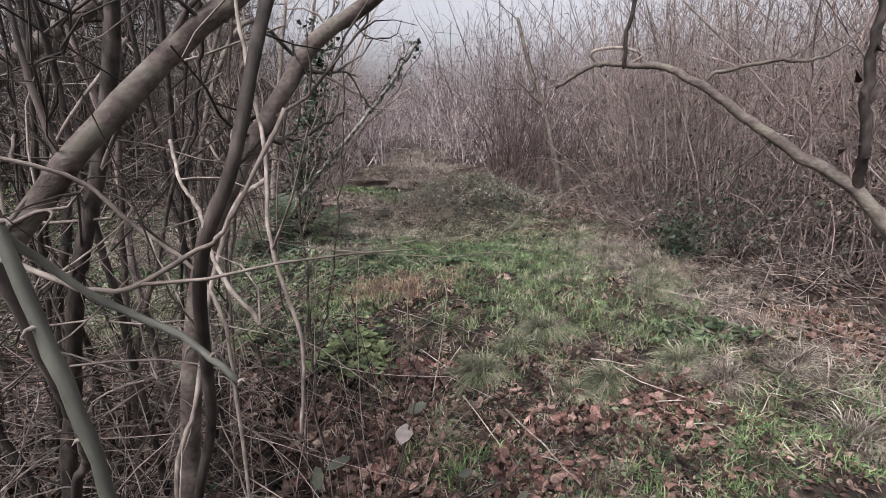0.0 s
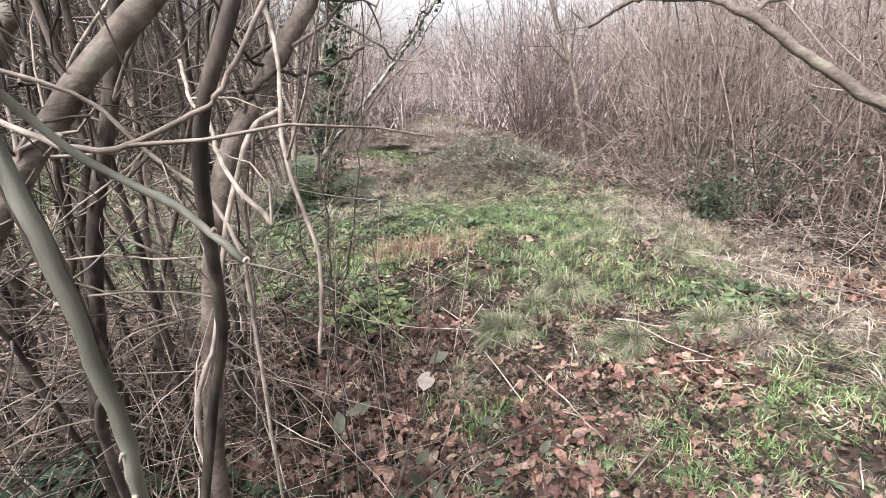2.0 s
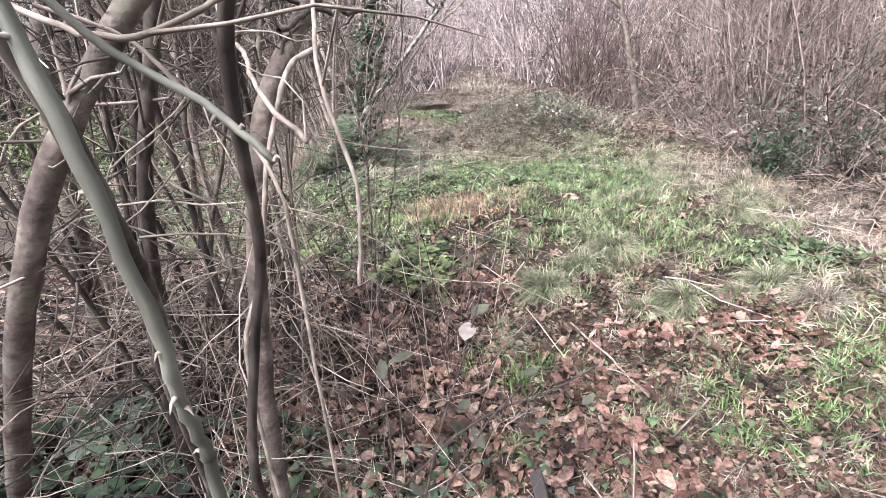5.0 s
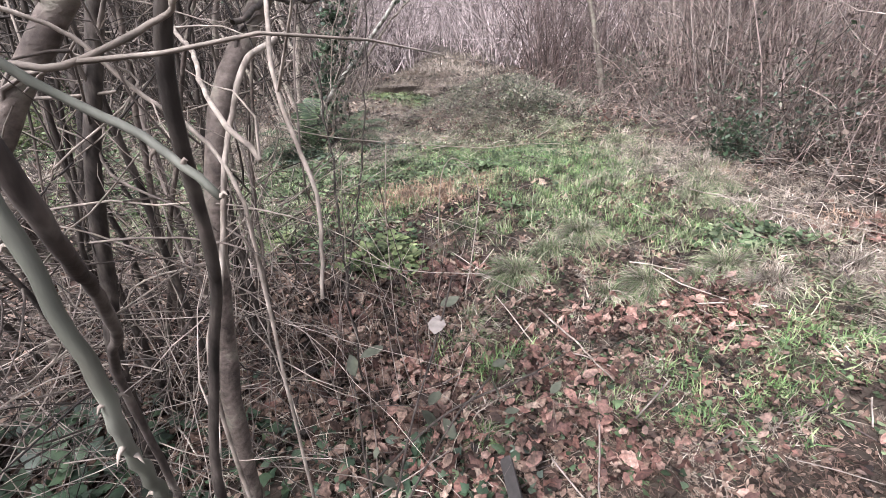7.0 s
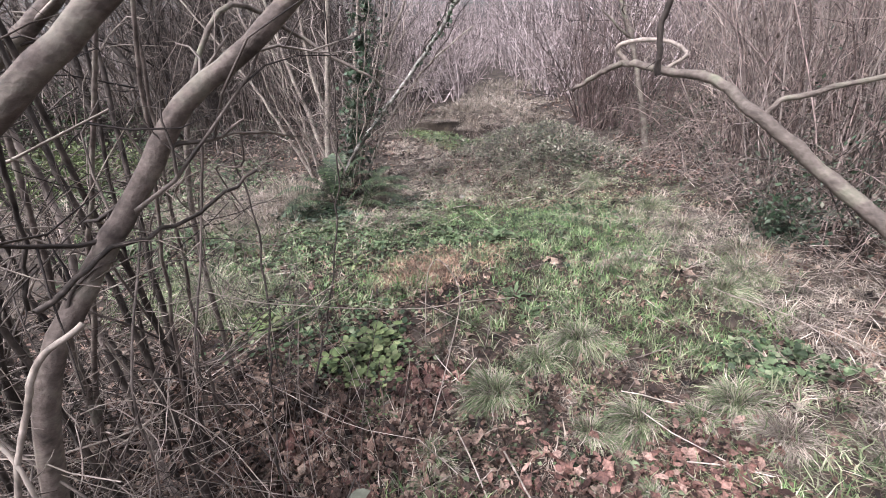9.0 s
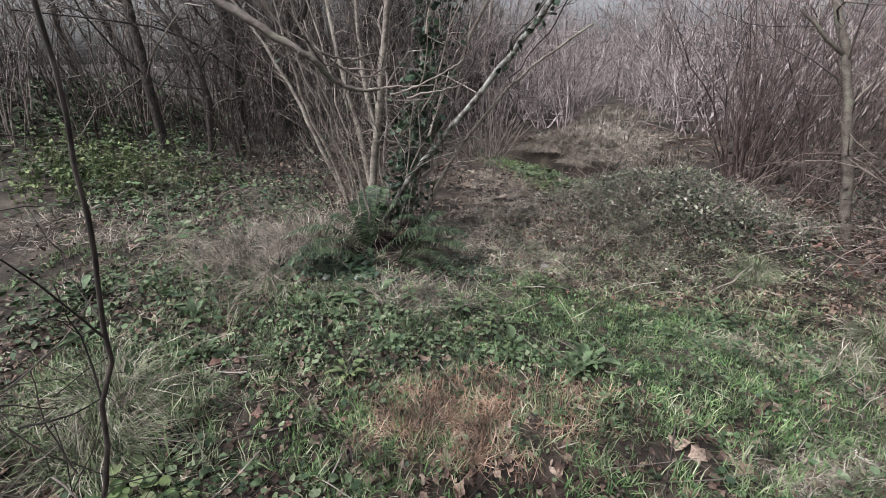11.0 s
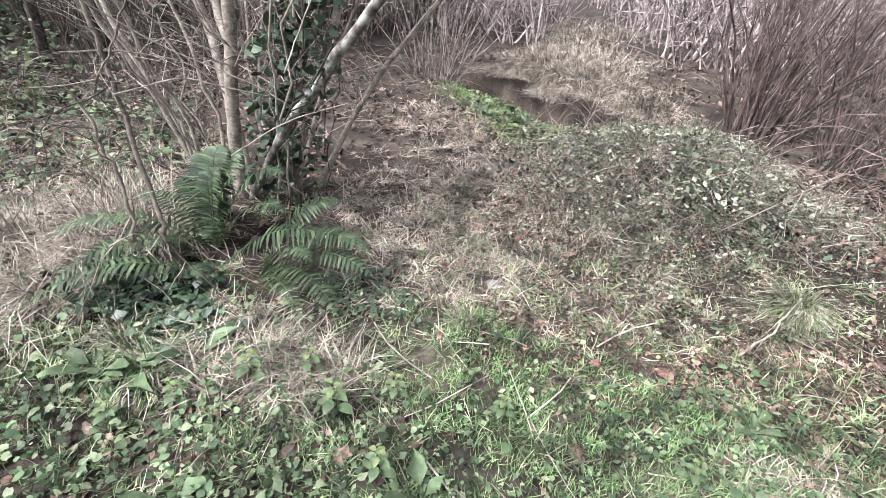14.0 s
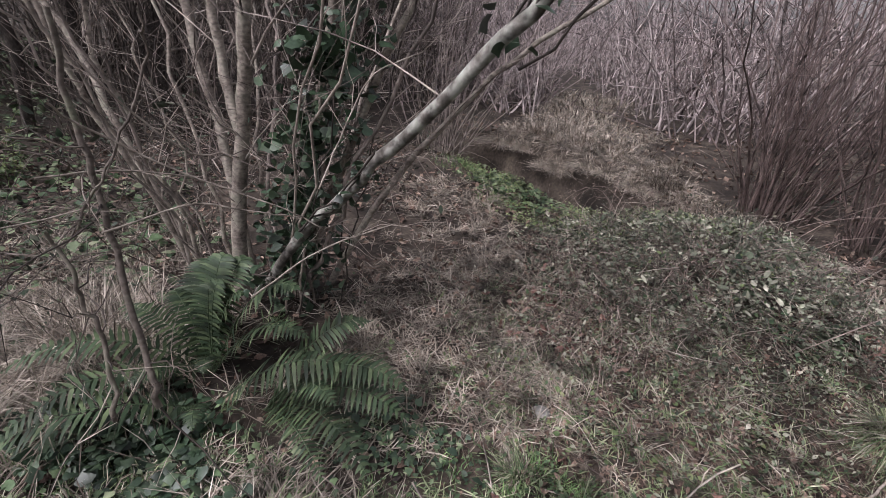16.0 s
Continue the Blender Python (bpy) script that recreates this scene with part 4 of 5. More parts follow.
bar = Geo()
bc = np.array([[-0.006, -0.02, 0], [0.006, -0.02, 0], [0.006, 0.02, 0], [-0.006, 0.02, 0]])
BV = np.concatenate([bc * [0.8, 0.8, 1], bc + [0, 0, 0.012], bc + [0, 0, 0.55], bc * [0.7, 0.7, 1] + [0, 0, 0.56]])
bf = [[i * 4 + j, i * 4 + (j + 1) % 4, i * 4 + 4 + (j + 1) % 4, i * 4 + 4 + j] for i in range(3) for j in range(4)] + [[3, 2, 1, 0], [12, 13, 14, 15]]
stake = part("iron_bar", bar.add(BV, np.array(bf)), IRON, smooth=False)
stake.matrix_world = look((0.15, 1.1, 0.05), (0.24, 0.58, 0.06)) @ pose(0, 0, 0, 180, 0, 60)
tagged(stake, "flat dark iron bar lying in the grass", "iron bar")


# ---- shrubs ----
def shrub(name, n, tall, fan, thick, material, side, reach, seed, dead=0, base_r=0.16, sides=4, bow=0.2):
    """A many-stemmed shrub at the origin: each stem with its twigs is a part."""
    r = np.random.default_rng(seed)
    root = empty(name)
    a = r.uniform(0, 2 * np.pi, n)
    base = np.stack([np.cos(a), np.sin(a), np.zeros(n)], -1) * (base_r * np.sqrt(r.uniform(0, 1, n)))[:, None]
    base[:, 2] = -0.05
    aim = unit(np.stack([np.cos(a), np.sin(a), np.zeros(n)], -1) * np.abs(r.normal(0, fan, n))[:, None] + r.normal(0, 0.08, (n, 3)) + np.array([0, 0, 1.0]))
    P = shoots(n, base, aim, tall * r.uniform(0.45, 1.15, n), bow, 8, r, wob=0.02)
    tw = Geo()
    for i in range(n):
        g = Geo()
        rad = thick * r.uniform(0.55, 1.3)
        tubes(g, P[i][None], rad * np.linspace(1, 0.22, 8)[None], sides)
        Q = twigs_on(tw, P[i], side, reach, rad * 0.33, r, 3, 4, 0.2)
        if side > 3:
            for q in range(0, side, 3):
                twigs_on(tw, Q[q], 2, reach * 0.6, rad * 0.2, r, 3, 3, 0.2)
        part("stem", g, material, root)
    tagged(part("twig_spray", tw, material, root), kind="stuff")
    if dead:
        g = Geo()
        ii, kk = r.integers(0, n, dead), r.integers(1, 7, dead)
        leaves(g, P[ii, kk] + r.normal(0, 0.09, (dead, 3)), 0.035, "oval", 1.4, r)
        tagged(part("withered_foliage", g, DEADLEAF, root, "shrivelled dark leaves"), kind="stuff")
    return root


def bramble(seed, n, reach, tall, lf, material=REDTWIG):
    """Arching canes with leaves still hanging on them."""
    r = np.random.default_rng(seed)
    root = empty("bramble")
    pts = []
    tw = Geo()
    for i in range(n):
        a = r.uniform(0, 2 * np.pi)
        L, H = reach * r.uniform(0.5, 1.2), tall * r.uniform(0.4, 1.15)
        s = np.linspace(0, 1, 10)[:, None]
        o = np.array([*r.normal(0, 0.25, 2), 0])
        c = o + s * L * np.array([math.cos(a), math.sin(a), 0]) + H * (4 * s * (1 - s) * 0.8 + 0.15 * s) * np.array([0, 0, 1.0])
        c[1:-1] += np.cumsum(r.normal(0, 0.018, (8, 3)), 0)
        c[0, 2] = -0.04
        g = Geo()
        tubes(g, c[None], np.linspace(0.0045, 0.002, 10)[None] * r.uniform(0.7, 1.3), 4)
        Q = twigs_on(tw, c, 7, 0.2, 0.0015, r, 3, 4, 0.15, 0.2)
        part("cane", g, material, root)
        pts += [c, Q.reshape(-1, 3)]
    tagged(part("twig_spray", tw, material, root), kind="stuff")
    allp = np.concatenate(pts)
    g = Geo()
    pick = allp[r.integers(0, len(allp), lf)] + r.normal(0, 0.03, (lf, 3))
    pick[:, 2] = np.maximum(pick[:, 2], 0.01)
    leaves(g, pick, 0.042, "oval", 1.0, r)
    part("foliage", g, BRAMLEAF if seed % 2 else DEADLEAF, root)
    return root


def xr(y):
    return np.interp(y, [0, 3, 4, 5, 6.6, 8, 9.5, 12, 16], [3.6, 3.4, 3.15, 2.75, 2.3, 2.6, 3.3, 2.9, 2.4])


def xl(y):
    return np.interp(y, [0, 3, 5, 6.5, 8, 10, 12, 16], [-4.0, -7.5, -8.5, -6.0, -4.3, -4.3, -4.3, -4.6])


def plant(variants, n, region, label, category, group, seed, low=0.8, high=1.2, gap=0.5):
    """Copies of a few shrubs over a region, not too close together."""
    r = np.random.default_rng(seed)
    done, tries = [], 0
    while len(done) < n and tries < 6000:
        tries += 1
        p = region(r)
        if p is None or any((p[0] - q[0]) ** 2 + (p[1] - q[1]) ** 2 < gap * gap for q in done):
            continue
        done.append(p)
        src = variants[len(done) % len(variants)]
        ob = copy_thing(src, pose(p[0], p[1], float(height(p[0], p[1])), r.uniform(-4, 4), r.uniform(-4, 4), r.uniform(0, 360)))
        k = r.uniform(low, high)
        ob.scale = (k, k, k * r.uniform(0.9, 1.1))
        tagged(ob, label, category, group)
    return done


def clear(things):
    for src in things:
        for o in (*src.children_recursive, src):
            bpy.data.objects.remove(o)


thickets = [shrub("thicket_shrub", 21, 3.2, 0.26, 0.0105, TWIG if i % 2 else REDTWIG, 6, 0.7, 40 + i, 230, 0.4) for i in range(4)]
# Two of three are darkened: the deep wood's shade is in the stem colour.
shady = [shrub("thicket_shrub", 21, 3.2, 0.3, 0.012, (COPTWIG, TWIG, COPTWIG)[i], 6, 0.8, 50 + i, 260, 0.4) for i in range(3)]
brambles = [bramble(60 + i, 15, 1.3, 0.8, 420, COPTWIG if i % 2 else REDTWIG) for i in range(4)]


def right_edge(r):
    y = r.uniform(1.2, 9.5)
    return xr(y) + r.uniform(0.25, 1.5), y


def right_deep(r):
    y = r.uniform(0, 17)
    return xr(y) + r.uniform(1.2, 6.5), y


def left_back(r):
    y = r.uniform(4.5, 17)
    return xl(y) - r.uniform(0.2, 4.5), y


def bramble_edge(r):
    y = r.uniform(1.5, 9)
    return xr(y) + r.uniform(-0.3, 0.9), y


plant(thickets, 40, right_edge, "dense upright shrub of bare reddish-brown stems with shrivelled leaves", "shrub", "thicket shrubs", 1, 0.75, 1.1, 0.42)
plant(thickets, 42, right_deep, "bare grey-brown thicket shrub behind the clearing edge", "shrub", "thicket shrubs", 2, 0.9, 1.4, 0.7)
plant(shady, 46, left_back, "bare shrub behind the clearing, woodland shade put into its dark colour", "shrub", "thicket shrubs", 3, 0.9, 1.5, 0.7)
plant(brambles, 36, bramble_edge, "tangled arching bramble with withered leaves at the thicket foot", "bramble", "brambles", 4, 0.6, 1.15, 0.3)


def mound_spot(r):
    return r.normal(0.4, 0.55), r.normal(6.9, 0.45)


def left_floor(r):
    return r.uniform(-5.5, -2.2), r.uniform(5.2, 8.5)


plant(brambles, 14, mound_spot, "low bramble sprawling over a leafy mound", "bramble", "brambles", 5, 0.3, 0.55, 0.25)
plant(brambles, 9, left_floor, "dead bramble tangle on the shady woodland floor", "bramble", "brambles", 6, 0.6, 1.0, 0.7)


# Spots out of view behind and left of the camera, for added shade-casting shrubs.
def behind(r):
    a = r.uniform(0.75, 2.35) * np.pi
    d = r.uniform(1.9, 4.5)
    x, y = d * math.cos(a) - 0.3, d * math.sin(a) * 0.9 - 0.2
    return (x, y) if (x < -1.5 or y < -0.9) and y < 0.7 else None


# Added unseen shrubs: they close the wood and shade the near left.
plant(shady, 15, behind, "unseen dark shrub added beside the path to shade the coppice", "shrub", "thicket shrubs", 8, 1.0, 1.5, 0.5)
clear(thickets + shady + brambles)

clump = shrub("dogwood_clump", 95, 2.8, 0.32, 0.0115, DOGWOOD, 5, 0.6, 91, 120, 0.34, 5, 0.16)
clump.location = (1.35, 9.4, float(height(1.35, 9.4)))
tagged(clump, "fan-shaped clump of many thin reddish upright stems", "shrub")
clump2 = shrub("dogwood_clump", 60, 2.6, 0.3, 0.009, DOGWOOD, 5, 0.5, 92, 60, 0.3, 4)
clump2.location = (2.0, 8.6, float(height(2.0, 8.6)))
tagged(clump2, "smaller clump of thin reddish stems beside the large one", "shrub")
clump3 = shrub("dogwood_clump", 50, 2.4, 0.4, 0.008, TWIG, 4, 0.4, 93, 60, 0.3, 4)
clump3.location = (-2.6, 9.9, float(height(-2.6, 9.9)))
tagged(clump3, "clump of bare stems by the ditch", "shrub")


# ---- far scrub ----
far = Geo()
r2 = np.random.default_rng(12)
n = 3200
fy = 13 + 35 * r2.uniform(0, 1, n) ** 1.5
fx = np.where(r2.uniform(0, 1, n) < 0.45, r2.normal(0, 3.5, n) - fy * 0.12, r2.uniform(-1, 1, n) * (6 + fy * 1.15))
keep = ~((np.abs(fx + 0.6 + (fy - 13) * 0.16) < 1.1 * np.exp(-(fy - 13) / 9)) & (fy < 26))
keep &= ~((fx < -6 - 0.25 * (fy - 13)) & (fy < 40))
fx, fy = fx[keep], fy[keep]
n = len(fx)
FP = shoots(n, on_ground(fx, fy, -0.05), unit(r2.normal(0, 0.32, (n, 3)) + np.array([0, 0, 1])), r2.uniform(0.55, 1.15, n) * (1.7 + np.clip((fy - 16) * 0.11, 0, 2.0) + np.clip((np.abs(fx + 0.6 + fy * 0.1) - 1.5) * 0.35, 0, 1) * (0.6 + fy * 0.1)), 0.28, 6, r2, wob=0.025)
near_by = np.where(fy < 24, 1.7, 1.0)[:, None]
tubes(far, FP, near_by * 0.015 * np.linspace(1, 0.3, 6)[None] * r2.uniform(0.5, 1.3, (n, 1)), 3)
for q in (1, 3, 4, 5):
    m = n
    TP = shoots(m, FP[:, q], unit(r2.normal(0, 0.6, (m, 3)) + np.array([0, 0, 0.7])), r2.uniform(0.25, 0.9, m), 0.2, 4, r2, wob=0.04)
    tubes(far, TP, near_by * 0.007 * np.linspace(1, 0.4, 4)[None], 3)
# No mist here; the scrub looks hazy through its pale painted colour.
tagged(part("far_scrub", far, FARTWIG), "bare scrub filling the distance beyond the path, haze painted into its colour", "scrub", kind="stuff")

treeline = Geo()
n = 420
ta = r2.uniform(-1.9, 1.9, n)
td = r2.uniform(48, 75, n)
TB = np.stack([np.sin(ta) * td, np.cos(ta) * td, np.zeros(n)], -1)
TP = shoots(n, TB, unit(r2.normal(0, 0.12, (n, 3)) + np.array([0, 0, 1])), r2.uniform(5, 9, n), 0.1, 6, r2)
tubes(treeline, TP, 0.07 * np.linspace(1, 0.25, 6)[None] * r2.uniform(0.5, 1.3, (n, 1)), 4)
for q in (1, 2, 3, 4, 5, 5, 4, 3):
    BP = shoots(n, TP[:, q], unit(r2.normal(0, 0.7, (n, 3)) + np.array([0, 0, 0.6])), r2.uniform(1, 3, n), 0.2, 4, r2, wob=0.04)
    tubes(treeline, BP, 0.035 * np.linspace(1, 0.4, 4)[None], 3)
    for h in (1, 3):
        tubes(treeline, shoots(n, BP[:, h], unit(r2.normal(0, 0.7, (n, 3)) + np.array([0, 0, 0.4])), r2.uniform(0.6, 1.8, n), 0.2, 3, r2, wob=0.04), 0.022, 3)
# Same haze-tinted twig colour for the far trees.
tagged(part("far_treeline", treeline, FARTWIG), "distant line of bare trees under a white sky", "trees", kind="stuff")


# Dark trunk and crown colours carry the shade of the deep wood.
def woodland_tree(x, y, tall, rad, seed):
    r = np.random.default_rng(seed)
    root = empty("woodland_tree", (x, y, float(height(x, y))))
    g, g2 = Geo(), Geo()
    c = limb(g, [(0, 0, -0.1), (r.normal(0, 0.1), r.normal(0, 0.1), tall * 0.3), (r.normal(0, 0.3), r.normal(0, 0.3), tall * 0.65), (r.normal(0, 0.6), r.normal(0, 0.6), tall)], rad, rad * 0.3, 9, 0.1, 0.01, r)
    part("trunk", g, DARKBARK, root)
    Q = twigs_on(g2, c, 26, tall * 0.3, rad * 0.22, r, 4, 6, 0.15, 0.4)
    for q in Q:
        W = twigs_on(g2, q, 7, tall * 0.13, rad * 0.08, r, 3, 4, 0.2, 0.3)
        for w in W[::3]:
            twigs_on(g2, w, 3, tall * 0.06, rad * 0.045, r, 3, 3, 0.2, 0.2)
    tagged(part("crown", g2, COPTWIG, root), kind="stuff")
    return tagged(root, "dark bare tree, deep-wood shade put into its colour", "tree", "woodland trees")


rw = np.random.default_rng(31)
for q in range(18):
    ty = 6.3 + 0.5 * q + rw.uniform(-0.3, 0.3)
    woodland_tree(float(xl(ty)) - rw.uniform(0.3, 3.5), ty, rw.uniform(4.5, 7), rw.uniform(0.05, 0.1), 200 + q)
for q in range(13):
    ty = 4.8 + 0.8 * q + rw.uniform(-0.3, 0.3)
    woodland_tree(float(xl(ty)) - rw.uniform(3.6, 7.5), ty, rw.uniform(4.5, 7), rw.uniform(0.05, 0.1), 300 + q)


# ---- ivy-clad hazel with ferns ----
rng.bit_generator.state = np.random.default_rng(43).bit_generator.state
def ivy(name, curve, n, spread_r, label, size=0.055):
    root = empty(name)
    i = rng.uniform(0, len(curve) - 1, n)
    p = curve[i.astype(int)] + (curve[np.minimum(i.astype(int) + 1, len(curve) - 1)] - curve[i.astype(int)]) * (i % 1)[:, None]
    d = unit(rng.normal(0, 1, (n, 3)))
    p = p + d * spread_r * rng.uniform(0.5, 1.0, (n, 1)) * (0.7 + 0.5 * np.sin(i * 1.7)[:, None])
    part("foliage", leaves(Geo(), p, size, "ivy", 1.2), IVYMAT, root)
    g = Geo()
    for q in range(4):
        o = rng.normal(0, spread_r * 0.4, 3)
        tubes(g, (curve + o + rng.normal(0, 0.01, curve.shape))[None], 0.004, 4)
    part("climber", g, DARKBARK, root)
    return tagged(root, label, "ivy")


hz = empty("hazel_tree", (-2.0, 5.6, 0.05))


def hazel_stem(points, r0, r1, material=BARK, n=10, reach=0.5, parent=hz, s=8, wob=0.005):
    g = Geo()
    off = np.array(parent.location)
    c = limb(g, np.array(points) - off, r0, r1, s, 0.07, wob, cut=True)
    ob = part("stem", g, material, parent)
    if n:
        g2 = Geo()
        Q = twigs_on(g2, c, n, reach, max(r1 * 0.35, 0.002), rng, 4, 5, 0.2)
        for q in Q:
            twigs_on(g2, q, 3, reach * 0.5, max(r1 * 0.2, 0.0013), rng, 3, 4, 0.2)
        tagged(part("twig_spray", g2, TWIG if parent is hz else COPTWIG, ob), kind="stuff")
    return c + off


lean = hazel_stem([(-2.1, 5.58, 0.02), (-1.72, 5.46, 0.52), (-1.28, 5.34, 1.0), (-0.9, 5.24, 1.38), (-0.55, 5.15, 1.76), (-0.25, 5.1, 2.15)], 0.025, 0.017, LICHEN, 5, 0.5)
hazel_stem([(-2.1, 5.55, 0), (-2.12, 5.6, 0.5), (-2.05, 5.62, 1.0), (-1.95, 5.6, 1.5), (-1.8, 5.6, 2.3), (-1.6, 5.6, 3.2)], 0.042, 0.018, HAZEL, 22, 0.7)
hazel_stem([(-2.06, 5.62, 0.9), (-2.2, 5.7, 1.3), (-2.25, 5.72, 1.9), (-2.3, 5.8, 2.8)], 0.026, 0.012, HAZEL, 18, 0.7)
hazel_stem([(-2.15, 5.7, 0), (-2.4, 5.85, 0.8), (-2.7, 6.0, 1.6), (-3.0, 6.2, 2.6)], 0.032, 0.014, HAZEL, 20, 0.7)
hazel_stem([(-1.98, 5.75, 0), (-1.85, 5.85, 0.9), (-1.7, 5.95, 1.8), (-1.45, 6.0, 3.0)], 0.036, 0.015, HAZEL, 20, 0.7)
hazel_stem([(-1.9, 5.7, 0), (-1.6, 5.75, 0.9), (-1.25, 5.8, 1.7), (-0.8, 5.9, 2.6)], 0.026, 0.01, HAZEL, 18, 0.7)
hazel_stem([(-1.85, 5.9, 0), (-1.45, 6.1, 0.8), (-0.95, 6.2, 1.4), (-0.4, 6.3, 1.8)], 0.022, 0.008, HAZEL, 8, 0.5)
hazel_stem([(-2.3, 5.6, 0), (-2.6, 5.5, 0.8), (-3.0, 5.5, 1.5), (-3.5, 5.4, 2.3)], 0.022, 0.009, HAZEL, 18, 0.7)
hazel_stem([(-2.25, 5.5, 0), (-2.35, 5.35, 0.7), (-2.5, 5.2, 1.3), (-2.6, 5.1, 2.2)], 0.018, 0.007, HAZEL, 10, 0.5)
for q in range(15):
    a, f = rng.uniform(0, 6.28), rng.uniform(0.15, 0.55)
    o = np.array([-2.02 + 0.22 * math.cos(a), 5.65 + 0.2 * math.sin(a), 0.0])
    H = rng.uniform(1.8, 3.4)
    hazel_stem([o, o + [f * math.cos(a) * H * 0.3, f * math.sin(a) * H * 0.3, H * 0.35], o + [f * math.cos(a) * H * 0.7, f * math.sin(a) * H * 0.7, H * 0.7], o + [f * math.cos(a) * H, f * math.sin(a) * H, H]], rng.uniform(0.006, 0.016), 0.004, (HAZEL, TWIG, PALE)[q % 3], 14, 0.6, s=6, wob=0.02)
tagged(hz, "multi-stemmed bare hazel with a leaning lichened trunk", "tree")

ivy_host = spline([(-1.85, 5.65, 0.2), (-1.75, 5.62, 0.7), (-1.62, 5.62, 1.2), (-1.5, 5.65, 1.7), (-1.4, 5.7, 2.4)])
ivy("ivy_column", ivy_host, 1700, 0.24, "dark green ivy wrapped thickly round the hazel stems")
ivy("ivy_spray", lean[7:14], 70, 0.07, "small dark ivy spray clinging to the leaning trunk", 0.04)
ivy("ivy_spray", lean[20:], 90, 0.1, "small ivy spray at the end of the leaning trunk", 0.05)

stump = Geo()
limb(stump, [(-2.05, 5.2, -0.05), (-2.02, 5.22, 0.12), (-2.0, 5.25, 0.26)], 0.1, 0.075, 12, 0.2, 0.0, cut=True)
tagged(part("rotten_stump", stump, DARKBARK), "dark rotten stump hidden under fern fronds", "stump")


def frond(parent, a, L, rise, material=FERNMAT, twist=0.0):
    """A fern frond: a rib with paired toothed leaflets."""
    g = Geo()
    s = np.linspace(0, 1, 14)
    rib = np.stack([np.cos(a + twist * s) * L * s * math.cos(rise), np.sin(a + twist * s) * L * s * math.cos(rise), L * (math.sin(rise) * s * 1.25 - 0.62 * s ** 2.2)], -1)
    tubes(g, rib[None], np.linspace(0.004, 0.001, 14)[None], 4)
    m = 27
    t = np.linspace(0.1, 0.985, m) * 13
    i = t.astype(int)
    base = rib[i] + (rib[np.minimum(i + 1, 13)] - rib[i]) * (t - i)[:, None]
    tan = unit(rib[np.minimum(i + 1, 13)] - rib[i])
    side = unit(np.cross(tan, [0, 0, 1.0]))
    up = np.cross(side, tan)
    ln_ = L * 0.14 * np.sin(np.pi * np.linspace(0.22, 0.99, m)) ** 0.75
    for sg in (-1, 1):
        out = unit(side * sg + tan * 0.35 + up * rng.normal(0.1, 0.12, (m, 1)))
        P = base[:, None] + out[:, None] * ln_[:, None, None] * np.linspace(0, 1, 4)[None, :, None] - np.array([0, 0, 1.0]) * ln_[:, None, None] * 0.3 * np.linspace(0, 1, 4)[None, :, None] ** 2
        ribbons(g, P, tan, np.full(m, L * 0.0095))
    part("frond", g, material, parent)


def fern(x, y, specs, label, z=0.0):
    root = empty("fern", (x, y, float(height(x, y)) + z))
    for a, L, rise in specs:
        frond(root, radians(a), L * 1.12, radians(min(rise + 4, 82)), twist=rng.uniform(-0.2, 0.2))
    return tagged(root, label, "fern")


fern(-1.84, 5.06, [(215, 0.8, 36), (240, 0.75, 30), (150, 0.62, 60), (120, 0.7, 70), (95, 0.75, 74), (65, 0.75, 70), (35, 0.8, 60), (10, 0.7, 50), (265, 0.45, 45), (320, 0.45, 55), (80, 0.62, 80), (110, 0.58, 78), (45, 0.6, 72), (190, 0.6, 50), (170, 0.55, 66)], "dark green shield fern with arching fronds at the hazel foot")
fern(-1.54, 5.02, [(-8, 0.7, 34), (6, 0.75, 38), (18, 0.8, 44), (-22, 0.5, 28), (32, 0.75, 55), (0, 0.6, 50)], "low green fern spreading over dry grass")
fern(-1.72, 4.92, [(232, 0.78, 28), (20, 0.85, 40), (300, 0.4, 50)], "dark shield fern with drooping fronds over a stump")


# ---- foreground coppice ----
rng.bit_generator.state = np.random.default_rng(77).bit_generator.state
cop = empty("hazel_coppice", (-0.9, 1.1, 0))
K = dict(parent=cop)
hazel_stem([(-1.4, 0.72, -0.05), (-1.15, 0.73, 0.5), (-0.881, 0.752, 0.992), (-0.724, 0.866, 1.292), (-0.534, 0.983, 1.533), (-0.33, 1.137, 1.755), (-0.126, 1.312, 1.963), (0.1, 1.5, 2.2)], 0.026, 0.022, COPBARK, 9, 0.45, wob=0.002, **K)
hazel_stem([(-1.9, 1.6, 0), (-1.7, 1.65, 1.2), (-1.53, 1.72, 1.61), (-1.39, 1.82, 1.75), (-1.23, 1.91, 1.89), (-0.9, 2.1, 2.2)], 0.04, 0.025, COPBARK, 8, 0.6, **K)
hazel_stem([(-0.6, 0.86, -0.05), (-0.56, 0.91, 0.6), (-0.485, 0.999, 1.141), (-0.433, 1.125, 1.331), (-0.366, 1.268, 1.499), (-0.272, 1.358, 1.658), (-0.113, 1.471, 1.794), (0.12, 1.62, 2.05)], 0.024, 0.021, COPBARK, 9, 0.4, wob=0.002, **K)
hazel_stem([(-0.95, 0.95, -0.05), (-0.91, 0.95, 0.52), (-0.89, 1.01, 0.77), (-0.81, 1.02, 1.08), (-0.72, 1.09, 1.42), (-0.64, 1.11, 1.75), (-0.6, 1.12, 2.3)], 0.019, 0.016, DARKBARK, 10, 0.5, wob=0.0, **K)
